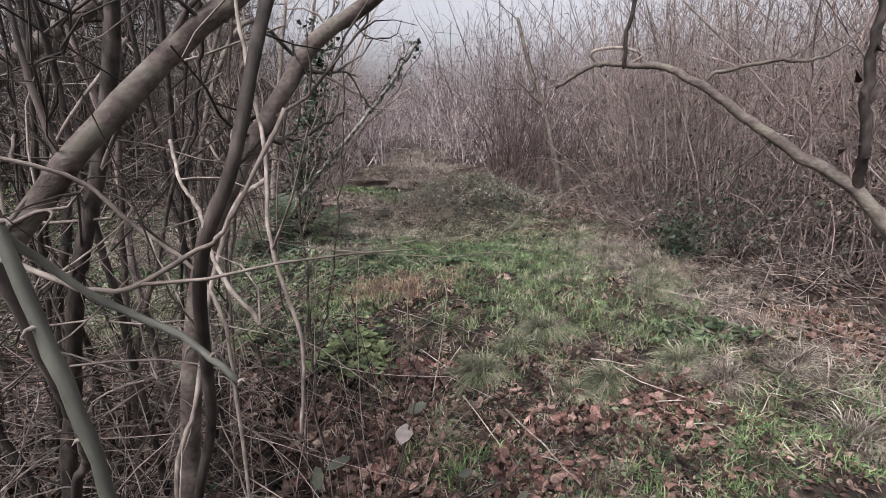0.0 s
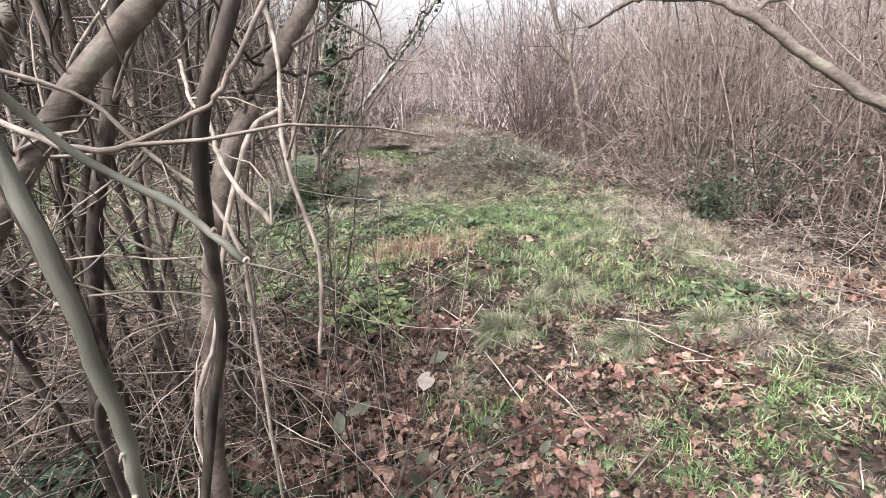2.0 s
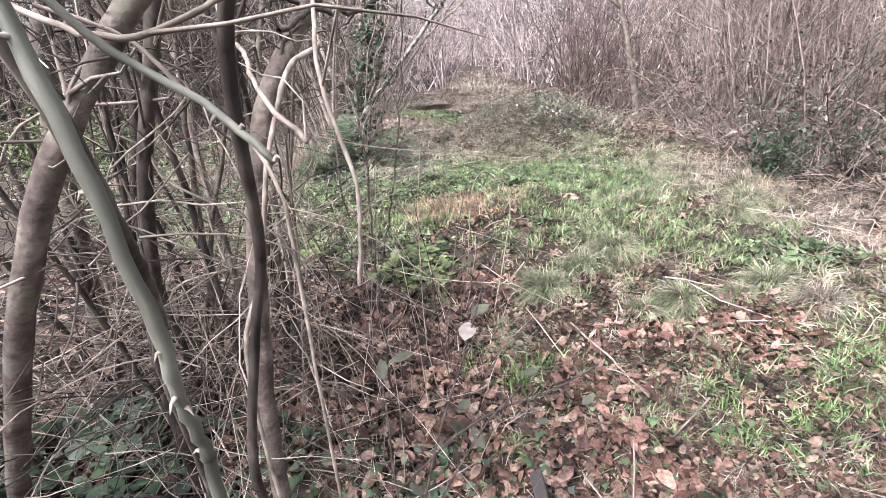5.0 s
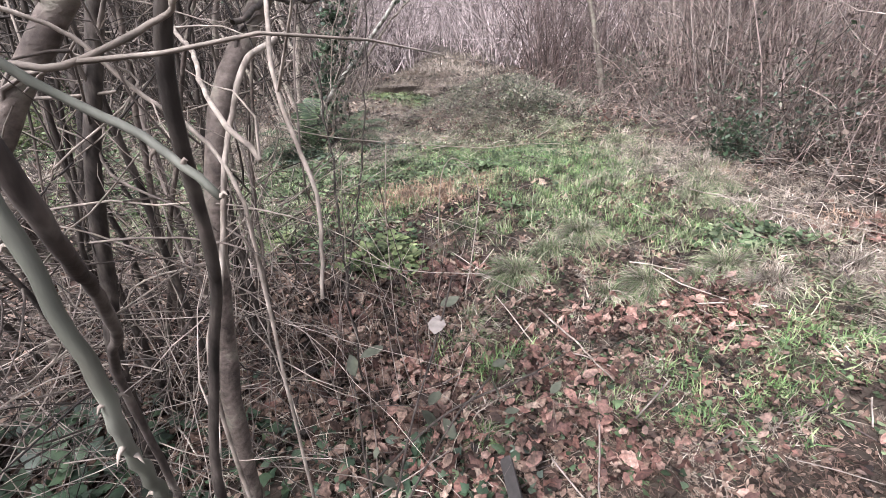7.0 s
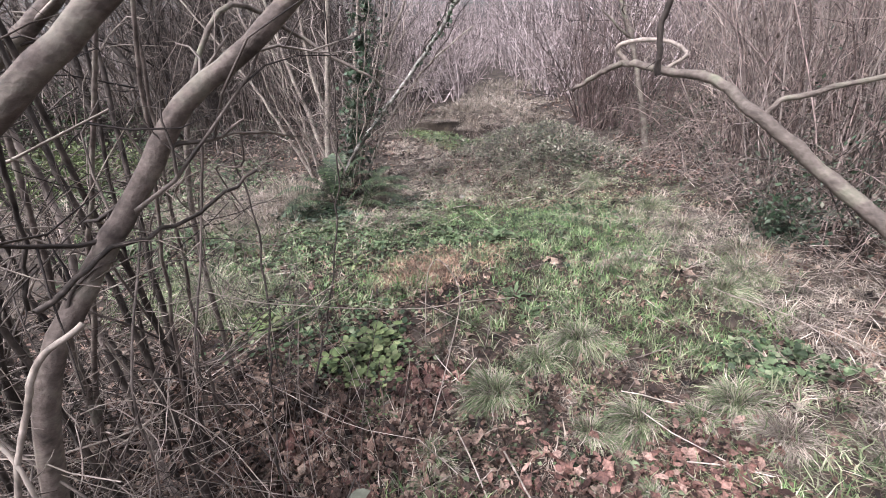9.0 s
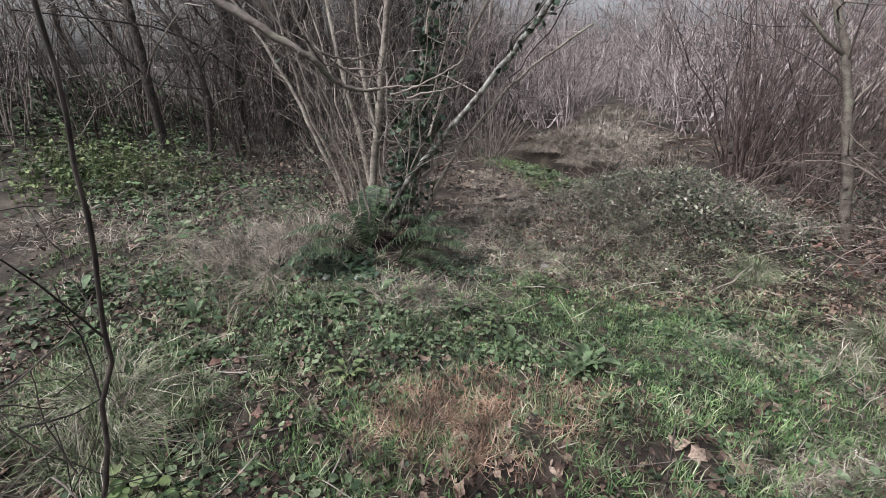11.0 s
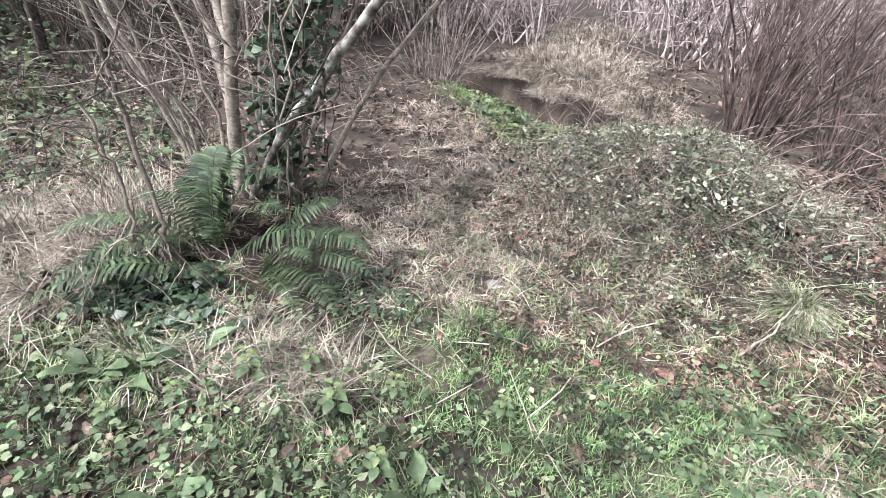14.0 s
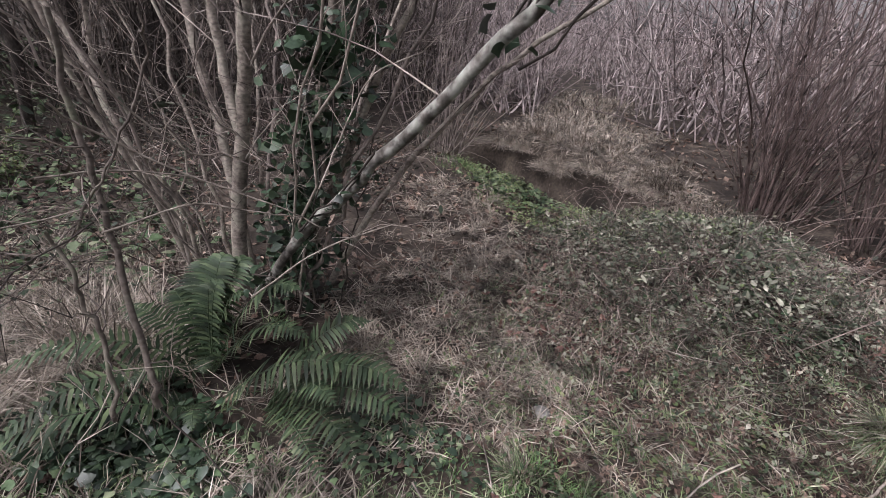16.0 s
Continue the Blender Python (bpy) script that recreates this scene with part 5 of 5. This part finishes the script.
hazel_stem([(-0.27, 0.52, -0.05), (-0.255, 0.49, 0.3), (-0.238, 0.449, 0.62), (-0.242, 0.409, 0.838), (-0.21, 0.435, 1.034), (-0.172, 0.428, 1.15), (-0.131, 0.385, 1.33), (-0.085, 0.385, 1.433), (-0.07, 0.461, 1.565), (-0.053, 0.592, 1.691), (-0.02, 0.8, 2.1)], 0.006, 0.0056, DARKBARK, 4, 0.16, wob=0.0, **K)
hazel_stem([(-1.1, 1.25, -0.05), (-1.12, 1.26, 0.81), (-1.05, 1.31, 1.16), (-1.06, 1.34, 1.41), (-1.05, 1.33, 1.66), (-1.0, 1.35, 2.2)], 0.014, 0.009, DARKBARK, 10, 0.45, wob=0.001, **K)
hazel_stem([(-1.0, 1.5, -0.05), (-1.04, 1.53, 0.99), (-1.06, 1.58, 1.3), (-1.08, 1.57, 1.53), (-1.1, 1.54, 1.74), (-1.15, 1.5, 2.2)], 0.013, 0.008, TWIG, 10, 0.45, **K)
hazel_stem([(-0.39, 1.0, 1.36), (-0.38, 1.17, 1.4), (-0.34, 1.34, 1.4), (-0.25, 1.52, 1.47)], 0.006, 0.004, DARKBARK, 3, 0.12, s=6, **K)
hazel_stem([(-0.45, 1.11, 1.9), (-0.45, 1.11, 1.72), (-0.48, 1.12, 1.58), (-0.51, 1.11, 1.44), (-0.54, 1.08, 1.3)], 0.006, 0.004, DARKBARK, 4, 0.15, s=6, **K)
for q in range(26):
    bx, by = rng.uniform(-2.2, -0.75), rng.uniform(0.9, 1.9)
    tx, ty = bx + rng.normal(0.1, 0.35), by + rng.normal(-0.05, 0.2)
    H = rng.uniform(1.7, 2.6)
    hazel_stem([(bx, by, -0.03), (bx + (tx - bx) * 0.3, by + (ty - by) * 0.25, H * 0.35), (bx + (tx - bx) * 0.6, by + (ty - by) * 0.6, H * 0.65), (tx, ty, H)], rng.uniform(0.006, 0.018), 0.005, (DARKBARK, DARKBARK, COPBARK)[q % 3], 9, 0.4, s=6, wob=0.004, **K)
tagged(cop, "coppice of bare crossing hazel stems beside the path", "shrub")

sap = empty("sapling", (-0.6, 2.1, 0))
hazel_stem([(-0.64, 1.94, -0.05), (-0.61, 2.19, 0.32), (-0.56, 2.35, 0.65), (-0.51, 2.47, 1.1), (-0.47, 2.5, 1.48), (-0.45, 2.5, 1.9)], 0.006, 0.003, DARKBARK, 6, 0.25, parent=sap, s=5)
tagged(sap, "slender dark sapling at the clearing edge", "sapling")
sap2 = empty("sapling", (-0.42, 1.45, 0))
hazel_stem([(-0.4, 1.42, -0.04), (-0.43, 1.48, 0.33), (-0.46, 1.61, 0.66), (-0.51, 1.78, 0.98), (-0.55, 1.86, 1.27), (-0.61, 1.88, 1.55)], 0.005, 0.003, DARKBARK, 5, 0.2, parent=sap2, s=5)
tagged(sap2, "thin dark upright shoot over leaf litter", "sapling")

briar = empty("wild_rose_briar", (-0.35, 0.45, 0))


def cane(points, r0, r1, parent, material=BRIARMAT, thorns=10, n=0):
    g = Geo()
    off = np.array(parent.location)
    c = limb(g, np.array(points) - off, r0, r1, 8, 0.12, 0.0009, cut=True)
    ob = part("cane", g, material, parent)
    if thorns:
        t = Geo()
        i = rng.integers(1, len(c) - 1, thorns)
        d = unit(rng.normal(0, 1, (thorns, 3)))
        d = unit(d - (d * unit(c[i + 1] - c[i])).sum(1, keepdims=True) * unit(c[i + 1] - c[i]))
        b0 = c[i] + d * r1 * 0.7
        L = 0.008 * rng.uniform(0.7, 1.3, (thorns, 1))
        tubes(t, np.stack([b0, b0 + d * L * 0.55, b0 + d * L + np.array([0, 0, -0.004])], 1), np.array([[0.0022, 0.0012, 0.0002]]), 5)
        tagged(part("thorn", t, PALE, ob, "curved pale thorns"), kind="stuff")
    if n:
        g2 = Geo()
        twigs_on(g2, c, n, 0.2, 0.0018, rng, 4, 5, 0.2)
        tagged(part("twig_spray", g2, PALE, ob), kind="stuff")
    return c


cane([(-0.3, 0.33, 1.75), (-0.225, 0.3, 1.52), (-0.182, 0.277, 1.383), (-0.149, 0.259, 1.266), (-0.134, 0.25, 1.167), (-0.141, 0.255, 1.118), (-0.146, 0.265, 1.064), (-0.156, 0.271, 1.006), (-0.19, 0.3, 0.6), (-0.22, 0.34, -0.04)], 0.0044, 0.0046, briar, BRIARMAT, 9)
cane([(-0.42, 0.2, 1.72), (-0.33, 0.2, 1.55), (-0.254, 0.235, 1.472), (-0.216, 0.275, 1.431), (-0.179, 0.32, 1.343), (-0.125, 0.335, 1.299), (-0.081, 0.328, 1.261)], 0.0031, 0.0027, briar, BRIARMAT, 8)
cane([(-0.36, 0.29, 1.68), (-0.338, 0.332, 1.507), (-0.335, 0.408, 1.345), (-0.364, 0.466, 1.171), (-0.455, 0.566, 1.044), (-0.541, 0.648, 0.897), (-0.643, 0.71, 0.757), (-0.72, 0.78, 0.35), (-0.75, 0.8, -0.04)], 0.011, 0.008, briar, PEEL, 0)
tagged(briar, "thorny green wild rose canes arching down", "briar")

vine = empty("dry_vine", (-0.4, 0.95, 0))
cane([(-0.32, 0.34, 1.385), (-0.237, 0.332, 1.362), (-0.166, 0.33, 1.34), (-0.122, 0.371, 1.358), (-0.089, 0.367, 1.383), (-0.05, 0.413, 1.47)], 0.0021, 0.0019, vine, PALE, 0, 1)
cane([(-0.33, 1.0, 1.75), (-0.285, 0.908, 1.559), (-0.215, 0.768, 1.417), (-0.169, 0.637, 1.289), (-0.119, 0.575, 1.171), (-0.113, 0.521, 1.058)], 0.0038, 0.0024, vine, PALE, 0, 2)
cane([(-0.32, 1.02, 1.33), (-0.36, 0.95, 1.29), (-0.39, 0.92, 1.21), (-0.41, 0.87, 1.1), (-0.44, 0.81, 0.9), (-0.46, 0.72, 0.71), (-0.46, 0.7, -0.03)], 0.006, 0.0042, vine, PALE, 0, 5)
cane([(-0.46, 0.92, 1.42), (-0.401, 0.831, 1.355), (-0.301, 0.699, 1.326), (-0.216, 0.562, 1.289), (-0.119, 0.46, 1.247)], 0.0034, 0.0026, vine, PALE, 0, 2)
cane([(-0.66, 0.75, 1.41), (-0.58, 0.82, 1.36), (-0.52, 0.85, 1.27), (-0.43, 0.88, 1.16), (-0.38, 0.86, 1.05), (-0.37, 0.84, 0.87), (-0.36, 0.8, 0.4), (-0.36, 0.8, -0.03)], 0.004, 0.004, vine, PALE, 0, 6)
for q in range(16):
    o = np.array([rng.uniform(-1.3, -0.35), rng.uniform(0.8, 1.9), rng.uniform(1.0, 1.8)])
    d = unit(np.array([rng.normal(0, 0.6), rng.normal(0, 0.5), -0.9]))
    L = rng.uniform(0.5, 1.1)
    w = rng.normal(0, 0.1, (3, 3))
    pts = np.array([o, o + d * L * 0.35 + w[0], o + d * L * 0.7 + w[1], o + d * L + w[2]])
    pts[:, 0] = np.minimum(pts[:, 0], -0.36 - 0.04 * np.arange(4))
    pts[:, 2] = np.maximum(pts[:, 2], 0.05)
    cane(pts, 0.0038, 0.0022, vine, PALE if q % 3 == 0 else COPTWIG, 0, 5)
tagged(vine, "pale dry twining vine hanging through the stems", "vine")

tangle = Geo()
n = 850
tb = np.stack([rng.uniform(-2.3, -0.62, n), rng.uniform(0.75, 2.6, n), 1.7 * rng.uniform(0.02, 1.0, n) ** 1.5], -1)
tb[:, 0] = np.minimum(tb[:, 0], -0.3 - 0.3 * np.maximum(tb[:, 2] - 0.5, 0) - 0.45 * np.clip(tb[:, 1] - 1.2, 0, 1))
tubes(tangle, shoots(n, tb, unit(rng.normal(0, 1, (n, 3)) * [1, 1, 0.6]), rng.uniform(0.15, 0.5, n), 0.22, 7, wob=0.025), rng.uniform(0.0013, 0.0034, (n, 1)) * np.linspace(1, 0.5, 7)[None], 4)
n = 170
tb = np.stack([rng.uniform(-1.5, -0.55, n), rng.uniform(0.75, 1.35, n), 0.9 * rng.uniform(0.02, 1.0, n) ** 1.4], -1)
tubes(tangle, shoots(n, tb, unit(rng.normal(0, 1, (n, 3)) * [1, 0.7, 0.7]), rng.uniform(0.2, 0.5, n), 0.3, 7, wob=0.03), rng.uniform(0.0014, 0.003, (n, 1)) * np.linspace(1, 0.6, 7)[None], 4)
pale_t = Geo()
tb = np.stack([rng.uniform(-1.6, -0.6, 210), rng.uniform(0.8, 1.8, 210), 1.3 * rng.uniform(0.02, 1.0, 210) ** 1.6], -1)
tubes(pale_t, shoots(210, tb, unit(rng.normal(0, 1, (210, 3)) * [1, 0.8, 0.7]), rng.uniform(0.25, 0.6, 210), 0.5, 10, wob=0.02), rng.uniform(0.0012, 0.0026, (210, 1)) * np.linspace(1, 0.6, 10)[None], 4)
wire = Geo()
n = 300
tb = np.stack([rng.uniform(-1.9, -0.6, n), rng.uniform(0.85, 1.9, n), 0.8 * rng.uniform(0.02, 1.0, n) ** 1.5], -1)
wp = shoots(n, tb, unit(rng.normal(0, 1, (n, 3)) * [1, 0.8, 0.6]), rng.uniform(0.3, 0.8, n), 0.35, 9, wob=0.022, sag=0.15)
wp[..., 2] = np.maximum(wp[..., 2], 0.02)
tubes(wire, wp, rng.uniform(0.001, 0.0026, (n, 1)) * np.linspace(1, 0.6, 9)[None], 4)
tagged(part("wiry_bramble_tangle", wire, TWIG), "wiry grey-brown dead bramble stems looping near the ground", "bramble", kind="stuff")
stalk = Geo()
m = 60
sx, sy = rng.uniform(-0.75, -0.02, m), rng.uniform(1.0, 2.3, m)
tubes(stalk, shoots(m, on_ground(sx, sy, -0.01), unit(rng.normal(0, 0.22, (m, 3)) + np.array([0, 0, 1.0])), rng.uniform(0.3, 0.95, m), 0.15, 7, wob=0.02), rng.uniform(0.0012, 0.0026, (m, 1)) * np.linspace(1, 0.5, 7)[None], 4)
tagged(part("dry_stalks", stalk, TWIG), "thin dry upright stalks rising from the leaf litter", "stalks", kind="stuff")
tagged(part("pale_twig_tangle", pale_t, PALE), "pale bleached twigs curling through the coppice", "twigs", kind="stuff")
tagged(part("twig_tangle", tangle, COPTWIG), "tangle of thin dry twigs filling the coppice", "twigs", kind="stuff")


# ---- arching branch by the path ----
rng.bit_generator.state = np.random.default_rng(47).bit_generator.state
arch = empty("overhanging_branch", (1.9, 1.1, 0))
hazel_stem([(1.95, 1.0, -0.05), (1.75, 1.1, 0.5), (1.48, 1.25, 0.94), (1.39, 1.32, 1.09), (1.32, 1.41, 1.22), (1.22, 1.52, 1.31), (1.1, 1.62, 1.42), (0.97, 1.71, 1.54), (0.9, 1.85, 1.61), (0.8, 1.94, 1.63), (0.7, 2.07, 1.65)], 0.026, 0.0095, BARK, 0, parent=arch, s=10, wob=0.003)
hazel_stem([(0.7, 2.07, 1.65), (0.63, 2.12, 1.61), (0.56, 2.16, 1.56)], 0.01, 0.006, BARK, 2, 0.1, parent=arch, s=7, wob=0.002)
hazel_stem([(1.32, 1.41, 1.22), (1.29, 1.38, 1.36), (1.27, 1.4, 1.53), (1.26, 1.39, 1.72), (1.26, 1.41, 1.89), (1.3, 1.45, 2.3)], 0.0145, 0.011, DARKBARK, 8, 0.3, parent=arch, s=9, wob=0.004)
hazel_stem([(0.97, 1.71, 1.54), (1.01, 1.71, 1.58), (1.21, 1.75, 1.62), (1.35, 1.77, 1.62), (1.48, 1.8, 1.66), (1.55, 1.8, 1.73)], 0.0075, 0.004, BARK, 4, 0.2, parent=arch, s=6, wob=0.002)
hazel_stem([(0.78, 1.95, 1.62), (0.77, 1.94, 1.74), (0.78, 1.91, 1.85), (0.77, 1.89, 2.1)], 0.009, 0.007, DARKBARK, 4, 0.25, parent=arch, s=6, wob=0.002)
hazel_stem([(0.71, 2.07, 1.65), (0.68, 2.07, 1.69), (0.74, 2.06, 1.71), (0.82, 2.03, 1.7), (0.85, 1.97, 1.67), (0.8, 1.94, 1.64)], 0.008, 0.005, PALE, 2, 0.1, parent=arch, s=6, wob=0.001)
bk = Geo()
flk = np.array([(1.27, 1.38, 1.3 + 0.06 * q) for q in range(11)]) + rng.normal(0, 0.016, (11, 3))
leaves(bk, flk, 0.045, "lobed", 1.4, bend=2.0)
bob = tagged(part("curled_bark", bk, DARKBARK, arch, "dark curling bark flakes"), kind="stuff")
bob.location = -np.array(arch.location)
tagged(arch, "smooth grey branch arching over the path with a curled twig", "branch")

# ---- hanging branch by the hazel ----
hang = empty("hanging_branch", (-1.2, 2.2, 0))
hazel_stem([(-1.2, 2.2, -0.05), (-1.15, 2.25, 1.2), (-0.95, 2.5, 1.9), (-0.825, 2.929, 1.792), (-0.677, 2.924, 1.694), (-0.577, 2.933, 1.642), (-0.51, 2.957, 1.597), (-0.445, 2.97, 1.56), (-0.431, 3.01, 1.52), (-0.41, 3.036, 1.499), (-0.376, 3.065, 1.489), (-0.348, 3.083, 1.492)], 0.014, 0.0035, BARK, 3, 0.12, parent=hang, s=6, wob=0.001)
hazel_stem([(-0.348, 3.083, 1.492), (-0.344, 3.106, 1.475), (-0.324, 3.136, 1.463), (-0.264, 3.184, 1.466)], 0.0026, 0.0016, TWIG, 2, 0.06, parent=hang, s=5, wob=0.001)
hazel_stem([(-0.376, 3.065, 1.489), (-0.33, 3.11, 1.495), (-0.293, 3.149, 1.494), (-0.238, 3.195, 1.5)], 0.0026, 0.0016, TWIG, 2, 0.06, parent=hang, s=5, wob=0.001)
hazel_stem([(-0.432, 2.944, 1.599), (-0.447, 2.978, 1.583), (-0.453, 3.021, 1.548), (-0.435, 3.06, 1.538), (-0.38, 3.117, 1.532), (-0.368, 3.14, 1.529)], 0.0026, 0.0016, TWIG, 2, 0.06, parent=hang, s=5, wob=0.001)
hazel_stem([(-0.408, 3.018, 1.541), (-0.4, 3.053, 1.525), (-0.387, 3.083, 1.517), (-0.35, 3.122, 1.523)], 0.0026, 0.0016, TWIG, 2, 0.06, parent=hang, s=5, wob=0.001)
hazel_stem([(-0.424, 2.988, 1.567), (-0.419, 3.022, 1.559), (-0.399, 3.061, 1.555), (-0.389, 3.086, 1.558)], 0.0026, 0.0016, TWIG, 2, 0.06, parent=hang, s=5, wob=0.001)
hazel_stem([(-0.332, 3.098, 1.478), (-0.306, 3.128, 1.486), (-0.268, 3.162, 1.505), (-0.221, 3.201, 1.533), (-0.199, 3.225, 1.553)], 0.0026, 0.0016, TWIG, 2, 0.06, parent=hang, s=5, wob=0.001)
hazel_stem([(-0.301, 3.12, 1.469), (-0.265, 3.154, 1.481), (-0.229, 3.189, 1.487), (-0.186, 3.225, 1.5)], 0.0026, 0.0016, TWIG, 2, 0.06, parent=hang, s=5, wob=0.001)
tagged(hang, "pale drooping branch with long thin side twigs", "branch")

dcane = empty("dead_canes", (-1.6, 5.1, 0))
cane([(-1.49, 4.52, 1.33), (-1.49, 4.57, 1.28), (-1.4, 4.71, 1.16), (-1.25, 4.88, 1.04), (-1.18, 4.95, 0.97)], 0.0026, 0.0018, dcane, PALE, 0, 2)
cane([(-1.51, 4.6, 1.41), (-1.48, 4.68, 1.29), (-1.43, 4.77, 1.19), (-1.4, 4.84, 1.18)], 0.0026, 0.0018, dcane, PALE, 0, 2)
cane([(-1.27, 4.74, 0.83), (-1.18, 4.93, 0.91), (-1.03, 5.11, 0.96)], 0.0026, 0.0018, dcane, PALE, 0, 2)
cane([(-1.25, 5.04, 1.05), (-1.22, 5.16, 1.24), (-1.18, 5.25, 1.37), (-1.07, 5.36, 1.44)], 0.0026, 0.0018, dcane, PALE, 0, 2)
cane([(-1.66, 4.55, 1.14), (-1.61, 4.7, 1.13), (-1.52, 4.86, 1.08), (-1.47, 4.93, 1.0)], 0.0026, 0.0018, dcane, PALE, 0, 2)
cane([(-1.5, 4.56, 1.04), (-1.43, 4.75, 1.06), (-1.35, 4.86, 1.02), (-1.27, 4.97, 0.98)], 0.0026, 0.0018, dcane, PALE, 0, 2)
tagged(dcane, "straw-coloured dead bramble canes across the hazel", "bramble")
lsh = empty("bare_shrub", (-1.9, 4.9, 0))
hazel_stem([(-1.61, 4.64, 1.49), (-1.62, 4.64, 1.26), (-1.58, 4.63, 1.0), (-1.48, 4.57, 0.68), (-1.43, 4.54, 0.55)], 0.0063, 0.009, BARK, 8, 0.3, parent=lsh, s=6)
hazel_stem([(-1.48, 4.74, 1.49), (-1.51, 4.75, 1.38), (-1.56, 4.65, 1.16), (-1.6, 4.57, 1.02)], 0.0028, 0.004, BARK, 8, 0.3, parent=lsh, s=6)
hazel_stem([(-1.55, 4.48, 1.06), (-1.52, 4.49, 0.93), (-1.48, 4.49, 0.77), (-1.43, 4.43, 0.61)], 0.0042, 0.006, BARK, 8, 0.3, parent=lsh, s=6)
hb = Geo()
leaves(hb, np.array([-2.3, 5.2, 1.15]) + rng.normal(0, 1, (46, 3)) * [0.45, 0.25, 0.22] - np.array(lsh.location), 0.05, "full", 1.0)
tagged(part("foliage", hb, BRAMLEAF, lsh), kind="stuff")
tagged(lsh, "spindly bare shrub with a few dull leaves", "shrub")

rt = empty("bare_tree", (1.8, 7.1, 0))
hazel_stem([(1.85, 7.1, -0.05), (1.75, 7.17, 0.5), (1.64, 7.24, 1.0), (1.5, 7.32, 1.55), (1.3, 7.42, 2.1), (1.1, 7.5, 2.8)], 0.045, 0.026, BARK, 14, 0.7, parent=rt)
hazel_stem([(1.5, 7.32, 1.55), (1.32, 7.25, 1.68), (1.1, 7.2, 1.9)], 0.02, 0.012, BARK, 5, 0.4, parent=rt)
tagged(rt, "leaning bare trunk at the edge of the thicket", "tree")


# ---- small evergreens and sprouts ----
def bushlet(x, y, size, n, material, label, name, puff=0.06):
    root = empty(name, (x, y, float(height(x, y))))
    g = Geo()
    P = shoots(9, np.zeros((9, 3)), unit(rng.normal(0, 0.5, (9, 3)) + np.array([0, 0, 1])), size, 0.2, 6)
    tubes(g, P, 0.004, 4)
    tagged(part("stalk", g, DARKBARK, root), kind="stuff")
    pk = P[rng.integers(0, 9, n), rng.integers(1, 6, n)] + rng.normal(0, puff, (n, 3))
    pk[:, 2] = np.abs(pk[:, 2])
    part("foliage", leaves(Geo(), pk, 0.045, "oval", 1.0), material, root)
    return tagged(root, label, "evergreen")


bushlet(2.42, 4.5, 0.34, 900, IVYMAT, "small dark green holly at the thicket edge", "holly_bush", 0.1)
bushlet(2.45, 4.85, 1.25, 170, IVYMAT, "evergreen shoots threaded through the thicket", "holly_bush")
bushlet(2.85, 4.25, 0.95, 160, IVYMAT, "sparse evergreen sprays in the thicket", "holly_bush")

spr = empty("bramble_sprout", (-0.12, 1.02, 0))
scane = []
for pts in ([(-0.2, 0.85, 0), (-0.13, 1.0, 0.3), (-0.06, 1.15, 0.5), (-0.02, 1.3, 0.62)], [(-0.2, 0.85, 0), (-0.02, 1.0, 0.3), (0.1, 1.12, 0.38)], [(-0.25, 0.9, 0.0), (-0.3, 1.05, 0.3), (-0.34, 1.15, 0.4)], [(-0.3, 0.95, 0.05), (-0.05, 1.05, 0.28), (0.2, 1.1, 0.4), (0.32, 1.15, 0.45)]):
    scane.append(cane(pts, 0.004, 0.0025, spr, DARKBARK, 5))
sc = np.concatenate(scane)
for q in range(16):
    p = sc[rng.integers(6, len(sc))] + rng.normal(0, 0.05, 3)
    part("leaf", leaves(Geo(), p[None], 0.06, "full", 0.5), BRAMLEAF, spr)
part("leaf", leaves(Geo(), np.array([[0.06, 0.15, 0.54]]), 0.06, "full", 0.5), PALELEAF, spr, "pale withered leaf")
tagged(spr, "young bramble with dull green leaves over the litter", "bramble")

dead = empty("dead_bramble_arch", (0.0, 2.6, 0))
cane([(-0.22, 2.75, 0), (-0.2, 2.78, 0.3), (-0.17, 2.8, 0.5), (-0.08, 2.75, 0.58), (0.05, 2.6, 0.45), (0.02, 2.3, 0.2), (-0.02, 2.1, 0.02)], 0.0035, 0.003, dead, PALE, 0, 5)
tagged(dead, "dry bramble cane arched over the grass", "bramble")
